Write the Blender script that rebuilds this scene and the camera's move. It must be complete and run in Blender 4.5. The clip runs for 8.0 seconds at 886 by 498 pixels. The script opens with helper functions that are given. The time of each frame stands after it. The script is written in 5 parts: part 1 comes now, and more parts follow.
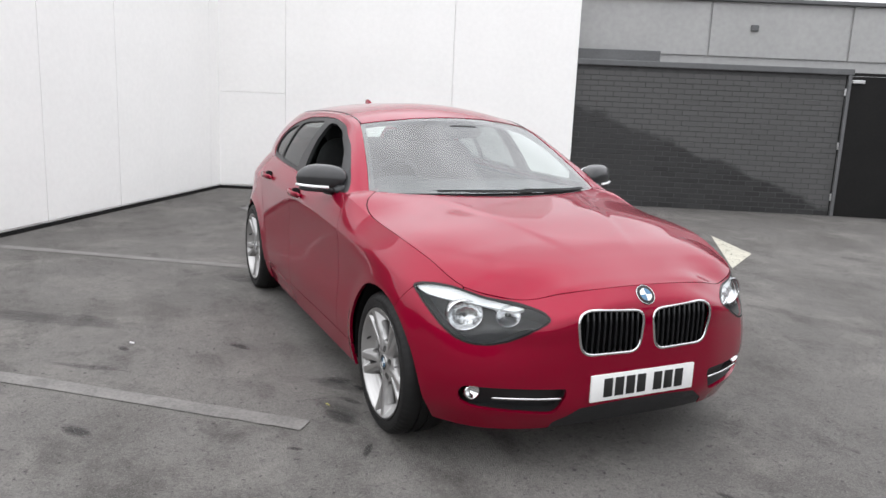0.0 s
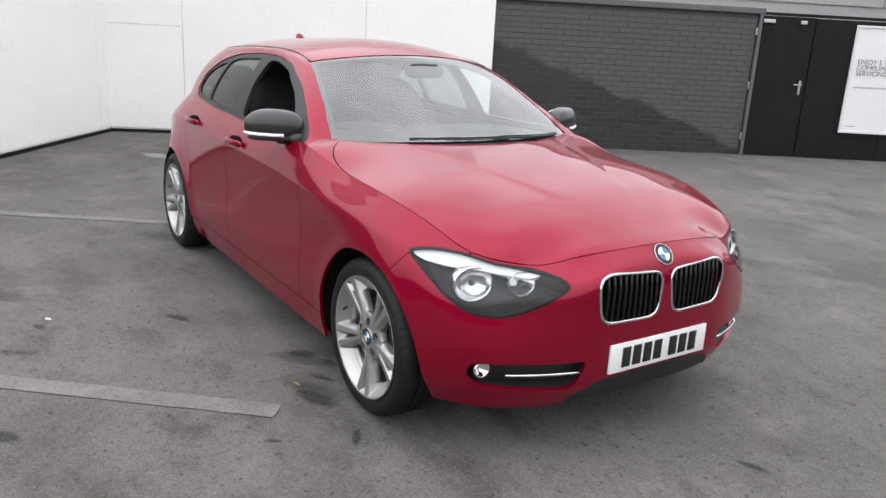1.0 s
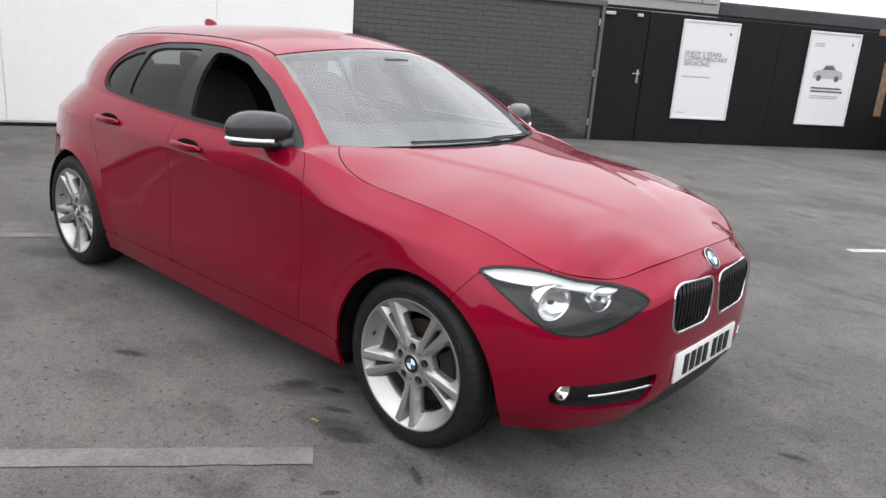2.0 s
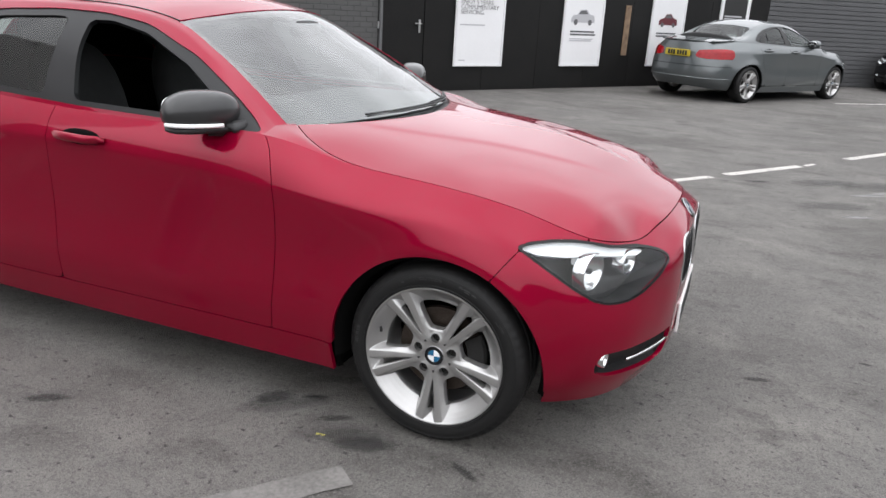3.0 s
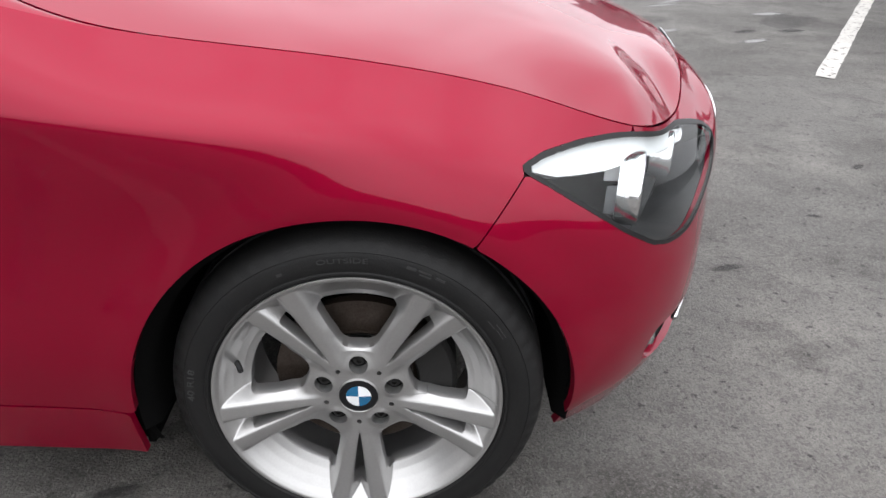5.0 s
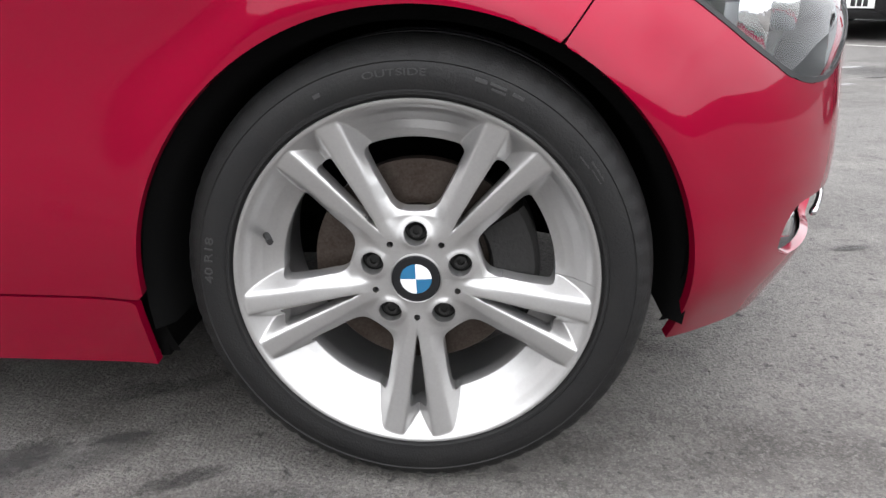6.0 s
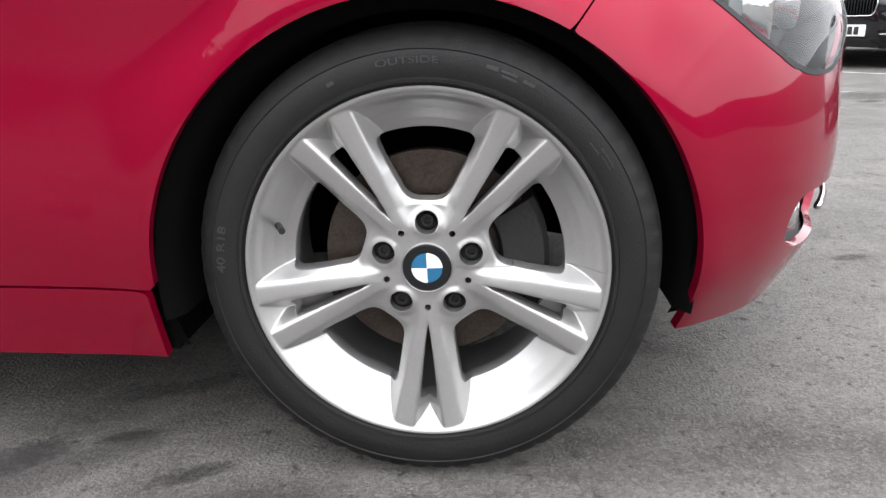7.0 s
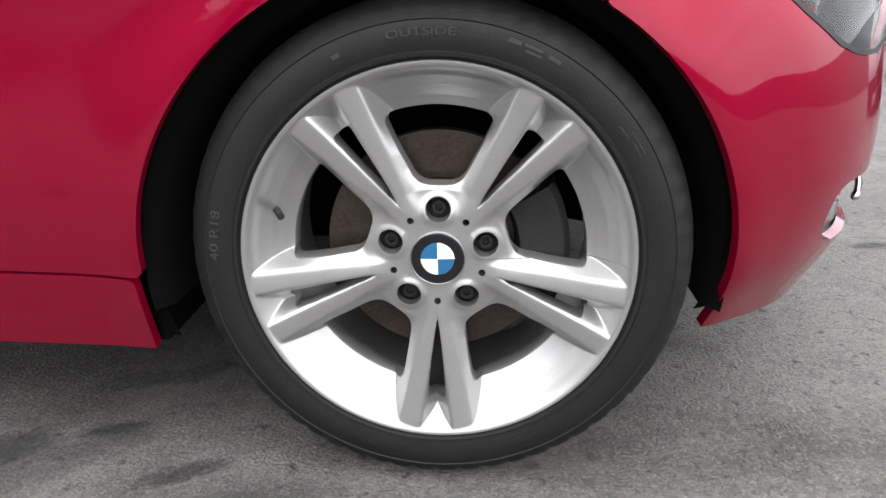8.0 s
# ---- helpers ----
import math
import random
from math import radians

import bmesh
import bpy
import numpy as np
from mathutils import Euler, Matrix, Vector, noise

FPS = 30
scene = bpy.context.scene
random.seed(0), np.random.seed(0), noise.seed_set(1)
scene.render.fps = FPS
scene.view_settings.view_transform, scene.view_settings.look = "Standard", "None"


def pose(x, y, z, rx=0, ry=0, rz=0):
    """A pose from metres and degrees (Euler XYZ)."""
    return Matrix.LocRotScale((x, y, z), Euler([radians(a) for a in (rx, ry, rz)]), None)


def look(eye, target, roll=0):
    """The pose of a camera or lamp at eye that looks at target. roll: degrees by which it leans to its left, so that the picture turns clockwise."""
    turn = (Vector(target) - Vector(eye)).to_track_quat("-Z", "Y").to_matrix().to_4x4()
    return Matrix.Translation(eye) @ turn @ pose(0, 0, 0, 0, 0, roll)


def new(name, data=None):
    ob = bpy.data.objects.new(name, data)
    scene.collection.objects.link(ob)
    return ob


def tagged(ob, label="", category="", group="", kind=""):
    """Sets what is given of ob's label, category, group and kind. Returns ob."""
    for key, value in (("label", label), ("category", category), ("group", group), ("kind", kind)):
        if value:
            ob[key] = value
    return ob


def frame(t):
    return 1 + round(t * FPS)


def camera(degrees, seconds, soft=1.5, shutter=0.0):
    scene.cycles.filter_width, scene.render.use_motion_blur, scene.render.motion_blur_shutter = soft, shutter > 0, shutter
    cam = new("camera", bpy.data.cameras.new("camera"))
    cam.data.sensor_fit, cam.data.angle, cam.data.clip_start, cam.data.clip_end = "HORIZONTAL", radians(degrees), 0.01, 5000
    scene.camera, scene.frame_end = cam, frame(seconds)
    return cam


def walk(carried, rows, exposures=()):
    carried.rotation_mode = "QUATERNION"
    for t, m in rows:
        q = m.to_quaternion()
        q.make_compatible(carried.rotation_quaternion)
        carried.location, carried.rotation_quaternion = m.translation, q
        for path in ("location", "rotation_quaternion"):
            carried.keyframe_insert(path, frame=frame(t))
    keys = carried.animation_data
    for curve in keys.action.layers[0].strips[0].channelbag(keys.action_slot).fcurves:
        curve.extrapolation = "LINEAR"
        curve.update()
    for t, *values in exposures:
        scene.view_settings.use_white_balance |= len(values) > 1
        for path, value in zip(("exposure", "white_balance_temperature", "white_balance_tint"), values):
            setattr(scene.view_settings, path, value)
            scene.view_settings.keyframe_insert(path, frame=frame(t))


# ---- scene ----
cam = camera(60.2, 8.0)
PATH = [
    (0, (3.006, -2.024, 1.484), (1.238, -1.176, 1.092), 2.5),
    (0.5, (2.827, -2.076, 1.456), (1.084, -1.185, 1.047), 2.6),
    (1, (2.461, -2.185, 1.46), (0.866, -1.102, 0.927), 3.1),
    (1.5, (2.104, -2.435, 1.446), (0.695, -1.114, 0.926), 4.6),
    (1.7, (1.954, -2.535, 1.456), (0.609, -1.155, 0.921), 4.6),
    (2.8, (0.989, -2.995, 1.469), (0.135, -1.279, 0.899), 3.7),
    (3, (0.835, -2.994, 1.443), (0.152, -1.22, 0.823), 3.4),
    (3.5, (0.467, -2.92, 1.412), (0.088, -1.078, 0.731), 0.6),
    (4, (0.153, -2.714, 1.382), (0.07, -0.847, 0.669), 1.2),
    (4.5, (0.043, -2.423, 1.366), (0.148, -0.59, 0.572), 0.7),
    (5, (0.109, -1.874, 1.162), (0.15, -0.116, 0.209), 2.4),
    (5.2, (0.107, -1.743, 1.056), (0.104, -0.046, -0.002), 1.8),
    (6.3, (0.109, -1.816, 0.652), (-0.045, 0.088, 0.062), -0.6),
    (6.5, (0.096, -1.82, 0.648), (-0.036, 0.083, 0.049), -0.6),
    (7, (0.09, -1.824, 0.653), (-0.043, 0.079, 0.051), -0.6),
    (7.5, (0.09, -1.823, 0.653), (-0.039, 0.079, 0.047), -0.6),
    (8, (0.065, -1.743, 0.648), (-0.058, 0.138, -0.02), 0.4),
]
walk(cam, [(t, look(eye, target, roll)) for t, eye, target, roll in PATH], [(0.0, 0.05), (1.6, 0.05), (3.5, 0.15), (4.4, 0.22), (5.2, 0.32), (6.1, 0.88), (8.0, 0.88)])

# ---- light ----
world = bpy.data.worlds.new("overcast_sky")
scene.world = world
world.use_nodes = True
wn, wl = world.node_tree.nodes, world.node_tree.links
sky = wn.new("ShaderNodeTexSky")
sky.sky_type, sky.sun_disc = "NISHITA", False
sky.sun_elevation, sky.sun_rotation = radians(48), radians(200)
sky.dust_density = 4.0
grey = wn.new("ShaderNodeHueSaturation")
grey.inputs["Saturation"].default_value = 0.12
cloud_at = wn.new("ShaderNodeTexCoord")
cloud = wn.new("ShaderNodeTexNoise")
cloud.inputs["Scale"].default_value, cloud.inputs["Detail"].default_value = 2.6, 4.0
cloud_ramp = wn.new("ShaderNodeMapRange")
cloud_ramp.inputs["From Min"].default_value, cloud_ramp.inputs["From Max"].default_value = 0.3, 0.7
cloud_ramp.inputs["To Min"].default_value, cloud_ramp.inputs["To Max"].default_value = 0.72, 1.22
cloud.inputs["Roughness"].default_value = 0.62
# an overcast dome: the zenith is about three times as bright as the horizon
split, dome, dim = wn.new("ShaderNodeSeparateXYZ"), wn.new("ShaderNodeMapRange"), wn.new("ShaderNodeMath")
dome.inputs["From Min"].default_value, dome.inputs["From Max"].default_value = 0.0, 1.0
dome.inputs["To Min"].default_value, dome.inputs["To Max"].default_value = 13.0, 29.0
dim.operation = "MULTIPLY"
cover = wn.new("ShaderNodeMix")
cover.data_type = "RGBA"
cover.inputs["Factor"].default_value = 0.88
back = wn["Background"]
back.inputs["Strength"].default_value = 0.1
wl.new(sky.outputs["Color"], grey.inputs["Color"])
wl.new(grey.outputs["Color"], cover.inputs["A"])
wl.new(cloud_at.outputs["Generated"], cloud.inputs["Vector"])
wl.new(cloud_at.outputs["Generated"], split.inputs["Vector"])
wl.new(split.outputs["Z"], dome.inputs["Value"])
wl.new(cloud.outputs["Fac"], cloud_ramp.inputs["Value"])
wl.new(cloud_ramp.outputs["Result"], dim.inputs[0])
wl.new(dome.outputs["Result"], dim.inputs[1])
hue = wn.new("ShaderNodeMix")
hue.data_type, hue.blend_type = "RGBA", "MULTIPLY"
hue.inputs["Factor"].default_value = 1.0
hue.inputs["A"].default_value = (0.985, 1.0, 1.05, 1)
wl.new(dim.outputs[0], hue.inputs["B"])
wl.new(hue.outputs["Result"], cover.inputs["B"])
wl.new(cover.outputs["Result"], back.inputs["Color"])

sun_data = bpy.data.lights.new("sun", "SUN")
sun_data.energy, sun_data.angle, sun_data.color = 0.55, radians(120), (1.0, 0.97, 0.93)
sun = new("sun", sun_data)
sun.matrix_world = look((2, -6, 12), (0, 0, 0))

# ---- materials ----
def mat(name, colour, rough=0.5, metal=0.0, coat=0.0, spec=0.5, bump=0.0, bump_scale=200.0, vary=0.0, vary_scale=6.0, tint=None, coat_rough=0.03):
    """A principled material with two scales of variation in colour and roughness and a fine bump."""
    m = bpy.data.materials.new(name)
    m.use_nodes = True
    n, l = m.node_tree.nodes, m.node_tree.links
    b = n["Principled BSDF"]
    b.inputs["Base Color"].default_value = (*colour, 1)
    b.inputs["Roughness"].default_value, b.inputs["Metallic"].default_value = rough, metal
    b.inputs["Coat Weight"].default_value, b.inputs["Coat Roughness"].default_value = coat, coat_rough
    b.inputs["Specular IOR Level"].default_value = spec
    at = n.new("ShaderNodeTexCoord")
    if vary:
        big, small = n.new("ShaderNodeTexNoise"), n.new("ShaderNodeTexNoise")
        big.inputs["Scale"].default_value, big.inputs["Detail"].default_value = vary_scale, 6
        small.inputs["Scale"].default_value, small.inputs["Detail"].default_value = vary_scale * 14, 4
        both = n.new("ShaderNodeMath")
        both.operation = "ADD"
        span = n.new("ShaderNodeMapRange")
        span.inputs["From Min"].default_value, span.inputs["From Max"].default_value = 0.7, 1.3
        mix = n.new("ShaderNodeMix")
        mix.data_type = "RGBA"
        other = tint or tuple(c * (1 - vary) for c in colour)
        mix.inputs["A"].default_value, mix.inputs["B"].default_value = (*other, 1), (*[min(1, c * (1 + 0.4 * vary)) for c in colour], 1)
        l.new(at.outputs["Object"], big.inputs["Vector"])
        l.new(at.outputs["Object"], small.inputs["Vector"])
        l.new(big.outputs["Fac"], both.inputs[0])
        l.new(small.outputs["Fac"], both.inputs[1])
        l.new(both.outputs[0], span.inputs["Value"])
        l.new(span.outputs["Result"], mix.inputs["Factor"])
        l.new(mix.outputs["Result"], b.inputs["Base Color"])
    if bump:
        grain, relief = n.new("ShaderNodeTexNoise"), n.new("ShaderNodeBump")
        grain.inputs["Scale"].default_value, grain.inputs["Detail"].default_value = bump_scale, 5
        relief.inputs["Strength"].default_value, relief.inputs["Distance"].default_value = bump, 0.004
        l.new(at.outputs["Object"], grain.inputs["Vector"])
        l.new(grain.outputs["Fac"], relief.inputs["Height"])
        l.new(relief.outputs["Normal"], b.inputs["Normal"])
    return m


def glass(name, tint, ior=1.5, double=False):
    """A thin pane: clear with a tint, glossier towards grazing views."""
    m = bpy.data.materials.new(name)
    m.use_nodes = True
    n, l = m.node_tree.nodes, m.node_tree.links
    n.remove(n["Principled BSDF"])
    clear, gloss, mix, weight = (n.new("ShaderNode" + k) for k in ("BsdfTransparent", "BsdfGlossy", "MixShader", "LayerWeight"))
    clear.inputs["Color"].default_value = (*tint, 1)
    gloss.inputs["Roughness"].default_value, weight.inputs["Blend"].default_value = 0.0, 0.5
    # the gloss grows towards grazing views, alike from both sides of the pane
    least = ((ior - 1) / (ior + 1)) ** 2
    fifth, grow = n.new("ShaderNodeMath"), n.new("ShaderNodeMath")
    fifth.operation, grow.operation = "POWER", "MULTIPLY_ADD"
    fifth.inputs[1].default_value = 5.0
    grow.inputs[1].default_value, grow.inputs[2].default_value = 1 - least, least
    l.new(weight.outputs["Facing"], fifth.inputs[0])
    l.new(fifth.outputs[0], grow.inputs[0])
    fac = grow.outputs[0]
    if double:
        # both faces of the pane mirror: 2F / (1 + F)
        twice, plus, over = (n.new("ShaderNodeMath") for _ in range(3))
        twice.operation, plus.operation, over.operation = "MULTIPLY", "ADD", "DIVIDE"
        twice.inputs[1].default_value = 2.0
        plus.inputs[1].default_value = 1.0
        l.new(fac, twice.inputs[0])
        l.new(fac, plus.inputs[0])
        l.new(twice.outputs[0], over.inputs[0])
        l.new(plus.outputs[0], over.inputs[1])
        fac = over.outputs[0]
    l.new(fac, mix.inputs["Fac"])
    l.new(clear.outputs[0], mix.inputs[1])
    l.new(gloss.outputs[0], mix.inputs[2])
    l.new(mix.outputs[0], n["Material Output"].inputs["Surface"])
    return m


def paint(name, colour, flake=0.5, ior=1.55, coat=1.0):
    """Car paint: a metallic base under a clear coat, with fine flakes and a trace of orange peel."""
    m = mat(name, colour, rough=0.34, metal=flake, coat=coat, spec=0.0)
    m.node_tree.nodes["Principled BSDF"].inputs["Coat IOR"].default_value = ior
    n, l = m.node_tree.nodes, m.node_tree.links
    b = n["Principled BSDF"]
    at = n.new("ShaderNodeTexCoord")
    peel, relief, dust, span = n.new("ShaderNodeTexNoise"), n.new("ShaderNodeBump"), n.new("ShaderNodeTexNoise"), n.new("ShaderNodeMapRange")
    peel.inputs["Scale"].default_value = 90.0
    relief.inputs["Strength"].default_value, relief.inputs["Distance"].default_value = 0.035, 0.001
    dust.inputs["Scale"].default_value, dust.inputs["Detail"].default_value = 3.0, 8.0
    span.inputs["To Min"].default_value, span.inputs["To Max"].default_value = 0.01, 0.04
    l.new(at.outputs["Object"], peel.inputs["Vector"])
    l.new(at.outputs["Object"], dust.inputs["Vector"])
    l.new(peel.outputs["Fac"], relief.inputs["Height"])
    l.new(relief.outputs["Normal"], b.inputs["Coat Normal"])
    l.new(dust.outputs["Fac"], span.inputs["Value"])
    l.new(span.outputs["Result"], b.inputs["Coat Roughness"])
    return m


RED = paint("crimson_paint", (0.238, 0.0006, 0.0200), 0.46, 1.38, 0.95)
BLACK_PAINT = paint("black_paint", (0.006, 0.006, 0.007), 0.1)
GREY_PAINT = paint("grey_paint", (0.115, 0.126, 0.13), 0.6)
SILVER_PAINT = paint("silver_paint", (0.55, 0.56, 0.57), 0.6)
DARK = mat("dark_inside", (0.0025, 0.0025, 0.0025), 0.9, spec=0.06, bump=0.2)
TRIM = mat("black_trim", (0.008, 0.008, 0.009), 0.35, spec=0.3)
MIRROR_CAP = mat("mirror_cap_black", (0.014, 0.014, 0.015), 0.3, coat=0.5, vary=0.2, vary_scale=40)
PLASTIC = mat("black_plastic", (0.013, 0.013, 0.014), 0.5, bump=0.15, bump_scale=700, vary=0.3, vary_scale=20)
RUBBER = mat("tyre_rubber", (0.0065, 0.0065, 0.0068), 0.55, spec=0.25, bump=0.25, bump_scale=350, vary=0.35, vary_scale=25, tint=(0.011, 0.0107, 0.0104))
ALLOY = mat("alloy_silver", (0.405, 0.40, 0.395), 0.34, metal=0.8, coat=0.5, vary=0.06, vary_scale=18, bump=0.02, bump_scale=400, coat_rough=0.12)
CHROME = mat("chrome", (0.62, 0.62, 0.63), 0.1, metal=1.0, vary=0.05, vary_scale=30)
DISC = mat("brake_disc_steel", (0.045, 0.036, 0.030), 0.42, metal=0.5, vary=0.6, vary_scale=22, tint=(0.022, 0.012, 0.007))
LETTER_RUBBER = mat("worn_rubber_lettering", (0.026, 0.026, 0.026), 0.6, vary=0.3, vary_scale=60)
CAST = mat("cast_iron", (0.012, 0.0115, 0.011), 0.7, metal=0.3, bump=0.4, bump_scale=150)
LAMP_SHELL = mat("lamp_shell_grey", (0.06, 0.06, 0.062), 0.35, metal=0.3, vary=0.2, vary_scale=20)
REFLECTOR = mat("lamp_reflector", (0.82, 0.82, 0.83), 0.12, metal=1.0, bump=0.5, bump_scale=60)
LAMP_WHITE = mat("lamp_brow_white", (0.88, 0.89, 0.90), 0.25, coat=0.5)
LAMP_GUIDE = mat("lamp_guide_grey", (0.35, 0.36, 0.37), 0.3, coat=0.4, vary=0.1, vary_scale=40)
LAMP_GLASS = glass("lamp_lens", (0.88, 0.9, 0.9), 1.45)
SCREEN_GLASS = glass("windscreen_glass", (0.80, 0.86, 0.84), 1.85, True)
DARK_GLASS = glass("tinted_glass", (0.26, 0.29, 0.28), 1.6)
SIDE_GLASS = glass("side_glass", (0.80, 0.86, 0.84), 1.5)
FABRIC = mat("seat_fabric", (0.018, 0.018, 0.019), 0.85, bump=0.4, bump_scale=600, vary=0.3, vary_scale=30)
DASH = mat("dashboard_plastic", (0.035, 0.035, 0.036), 0.6, bump=0.2, bump_scale=500, vary=0.2, vary_scale=15)
PLATE_WHITE = mat("plate_white", (0.75, 0.75, 0.74), 0.35, vary=0.08, vary_scale=20)
PLATE_YELLOW = mat("plate_yellow", (0.42, 0.32, 0.02), 0.35, vary=0.1, vary_scale=20)
INK = mat("plate_black", (0.01, 0.01, 0.01), 0.5)
BADGE_BLUE = mat("badge_blue", (0.008, 0.105, 0.22), 0.2, coat=1.0)
BADGE_WHITE = mat("badge_white", (0.75, 0.77, 0.78), 0.2, coat=1.0)
TAIL_RED = mat("tail_lamp_red", (0.30, 0.006, 0.012), 0.15, coat=0.4, spec=0.2, vary=0.4, vary_scale=25)
AMBER = mat("amber_lens", (0.5, 0.07, 0.01), 0.2, coat=1.0)


# ---- sheets: grids with normals that can be cut along smooth curves ----
def hermite(t0, P, t):
    """A smooth curve (or row of curves) through P (n, ...) at the parameters t0, at t."""
    t0, P, t = np.asarray(t0, float), np.asarray(P, float), np.asarray(t, float)
    m = np.empty_like(P)
    sh = (-1,) + (1,) * (P.ndim - 1)
    m[1:-1] = (P[2:] - P[:-2]) / (t0[2:] - t0[:-2]).reshape(sh)
    m[0], m[-1] = (P[1] - P[0]) / (t0[1] - t0[0]), (P[-1] - P[-2]) / (t0[-1] - t0[-2])
    i = np.clip(np.searchsorted(t0, t, "right") - 1, 0, len(t0) - 2)
    h = t0[i + 1] - t0[i]
    s = ((t - t0[i]) / h).reshape((-1,) + (1,) * (P.ndim - 1))
    h = h.reshape(s.shape)
    return ((2 * s ** 3 - 3 * s ** 2 + 1) * P[i] + (s ** 3 - 2 * s ** 2 + s) * h * m[i]
            + (-2 * s ** 3 + 3 * s ** 2) * P[i + 1] + (s ** 3 - s ** 2) * h * m[i + 1])


def curve1(pts):
    """A smooth function through (x, y) pairs, x rising."""
    a = np.array(sorted(pts), float)
    return lambda x: hermite(a[:, 0], a[:, 1], np.clip(np.ravel(x), a[0, 0], a[-1, 0])).reshape(np.shape(x))


class Sheet:
    """Vertices (x, y, z, normal, u, v) and faces."""

    def __init__(self, A, faces):
        self.A, self.faces = A, faces

    @property
    def x(self): return self.A[:, 0]

    @property
    def y(self): return self.A[:, 1]

    @property
    def z(self): return self.A[:, 2]

    @property
    def w(self): return np.abs(self.A[:, 1])

    def cut(self, f):
        """Keeps what has f > 0."""
        f = np.asarray(f, float)
        keep, A, made, extra, n0 = [], self.A, {}, [], len(self.A)
        pos = f > 0
        for face in self.faces:
            c = [pos[i] for i in face]
            if all(c):
                keep.append(face)
            elif any(c):
                out = []
                for k, i in enumerate(face):
                    j = face[(k + 1) % len(face)]
                    if pos[i]:
                        out.append(i)
                    if pos[i] != pos[j]:
                        key = (i, j) if i < j else (j, i)
                        if key not in made:
                            a, b = key
                            s = f[a] / (f[a] - f[b])
                            made[key] = n0 + len(extra)
                            extra.append(A[a] * (1 - s) + A[b] * s)
                        out.append(made[key])
                if len(out) > 2:
                    keep.append(tuple(out))
        A2 = np.vstack([A, np.array(extra)]) if extra else A
        used = sorted({i for fc in keep for i in fc})
        back = {i: k for k, i in enumerate(used)}
        return Sheet(A2[used] if used else A2[:0], [tuple(back[i] for i in fc) for fc in keep])

    def main(self):
        """Drops stray slivers."""
        root = list(range(len(self.A)))

        def find(i):
            while root[i] != i:
                root[i] = root[root[i]]
                i = root[i]
            return i
        for fc in self.faces:
            a = find(fc[0])
            for i in fc[1:]:
                root[find(i)] = a
        size = {}
        for fc in self.faces:
            k = find(fc[0])
            size[k] = size.get(k, 0) + 1
        if len(size) < 2:
            return self
        top = max(size.values())
        return Sheet(self.A, [fc for fc in self.faces if size[find(fc[0])] > .12 * top])

    def offset(self, d):
        A = self.A.copy()
        A[:, :3] += A[:, 3:6] * d
        return Sheet(A, self.faces)

    def flange(self, depth=0.014):
        """Folds the open edges inwards, so that the panel has thickness."""
        count = {}
        for fc in self.faces:
            for k, i in enumerate(fc):
                j = fc[(k + 1) % len(fc)]
                count[(i, j)] = count.get((i, j), 0) + 1
        rim = [e for e in count if (e[1], e[0]) not in count]
        if not rim:
            return self
        base, rows, faces, at = len(self.A), [], [], {}
        for i, j in rim:
            for k in (i, j):
                if k not in at:
                    at[k] = base + len(rows)
                    b = self.A[k].copy()
                    b[:3] -= b[3:6] * depth
                    rows.append(b)
            faces.append((j, i, at[i], at[j]))
        return Sheet(np.vstack([self.A, np.array(rows)]), self.faces + faces)


def grid_sheet(P, uv=None, outward=None):
    """A sheet from a grid of points (n, m, 3); outward: a point function giving the rough outward way."""
    n, m = P.shape[:2]
    N = np.cross(np.gradient(P, axis=0), np.gradient(P, axis=1))
    N /= np.maximum(np.linalg.norm(N, axis=2, keepdims=True), 1e-9)
    flip = np.sum(N * outward(P)) < 0
    if flip:
        N = -N
    if uv is None:
        uv = np.stack(np.meshgrid(np.linspace(0, 1, n), np.linspace(0, 1, m), indexing="ij"), 2)
    A = np.concatenate([P, N, uv], 2).reshape(-1, 8)
    faces = []
    for i in range(n - 1):
        for j in range(m - 1):
            a, b, c, d = i * m + j, (i + 1) * m + j, (i + 1) * m + j + 1, i * m + j + 1
            faces.append((a, d, c, b) if flip else (a, b, c, d))
    return Sheet(A, faces)


def poly_dist(px, py, poly):
    """Signed distance to a closed polygon, positive inside."""
    poly = np.array(poly, float)
    d, inside = np.full(px.shape, 1e9), np.zeros(px.shape, bool)
    for a, b in zip(poly, np.roll(poly, -1, 0)):
        e = b - a
        t = np.clip(((px - a[0]) * e[0] + (py - a[1]) * e[1]) / max(e @ e, 1e-12), 0, 1)
        d = np.minimum(d, np.hypot(px - a[0] - t * e[0], py - a[1] - t * e[1]))
        c = ((a[1] > py) != (b[1] > py))
        with np.errstate(divide="ignore", invalid="ignore"):
            inside ^= c & (px < (b[0] - a[0]) * (py - a[1]) / (b[1] - a[1] + 1e-15) + a[0])
    return np.where(inside, d, -d)


def round_poly(pts, r=0.02, n=5):
    """The polygon with its corners rounded."""
    out, k = [], len(pts)
    for i in range(k):
        p, a, b = np.array(pts[i], float), np.array(pts[i - 1], float), np.array(pts[(i + 1) % k], float)
        da, db = np.linalg.norm(a - p), np.linalg.norm(b - p)
        p0, p1 = p + (a - p) / da * min(r, da / 2.2), p + (b - p) / db * min(r, db / 2.2)
        for s in np.linspace(0, 1, n):
            out.append(tuple((1 - s) ** 2 * p0 + 2 * s * (1 - s) * p + s * s * p1))
    return out


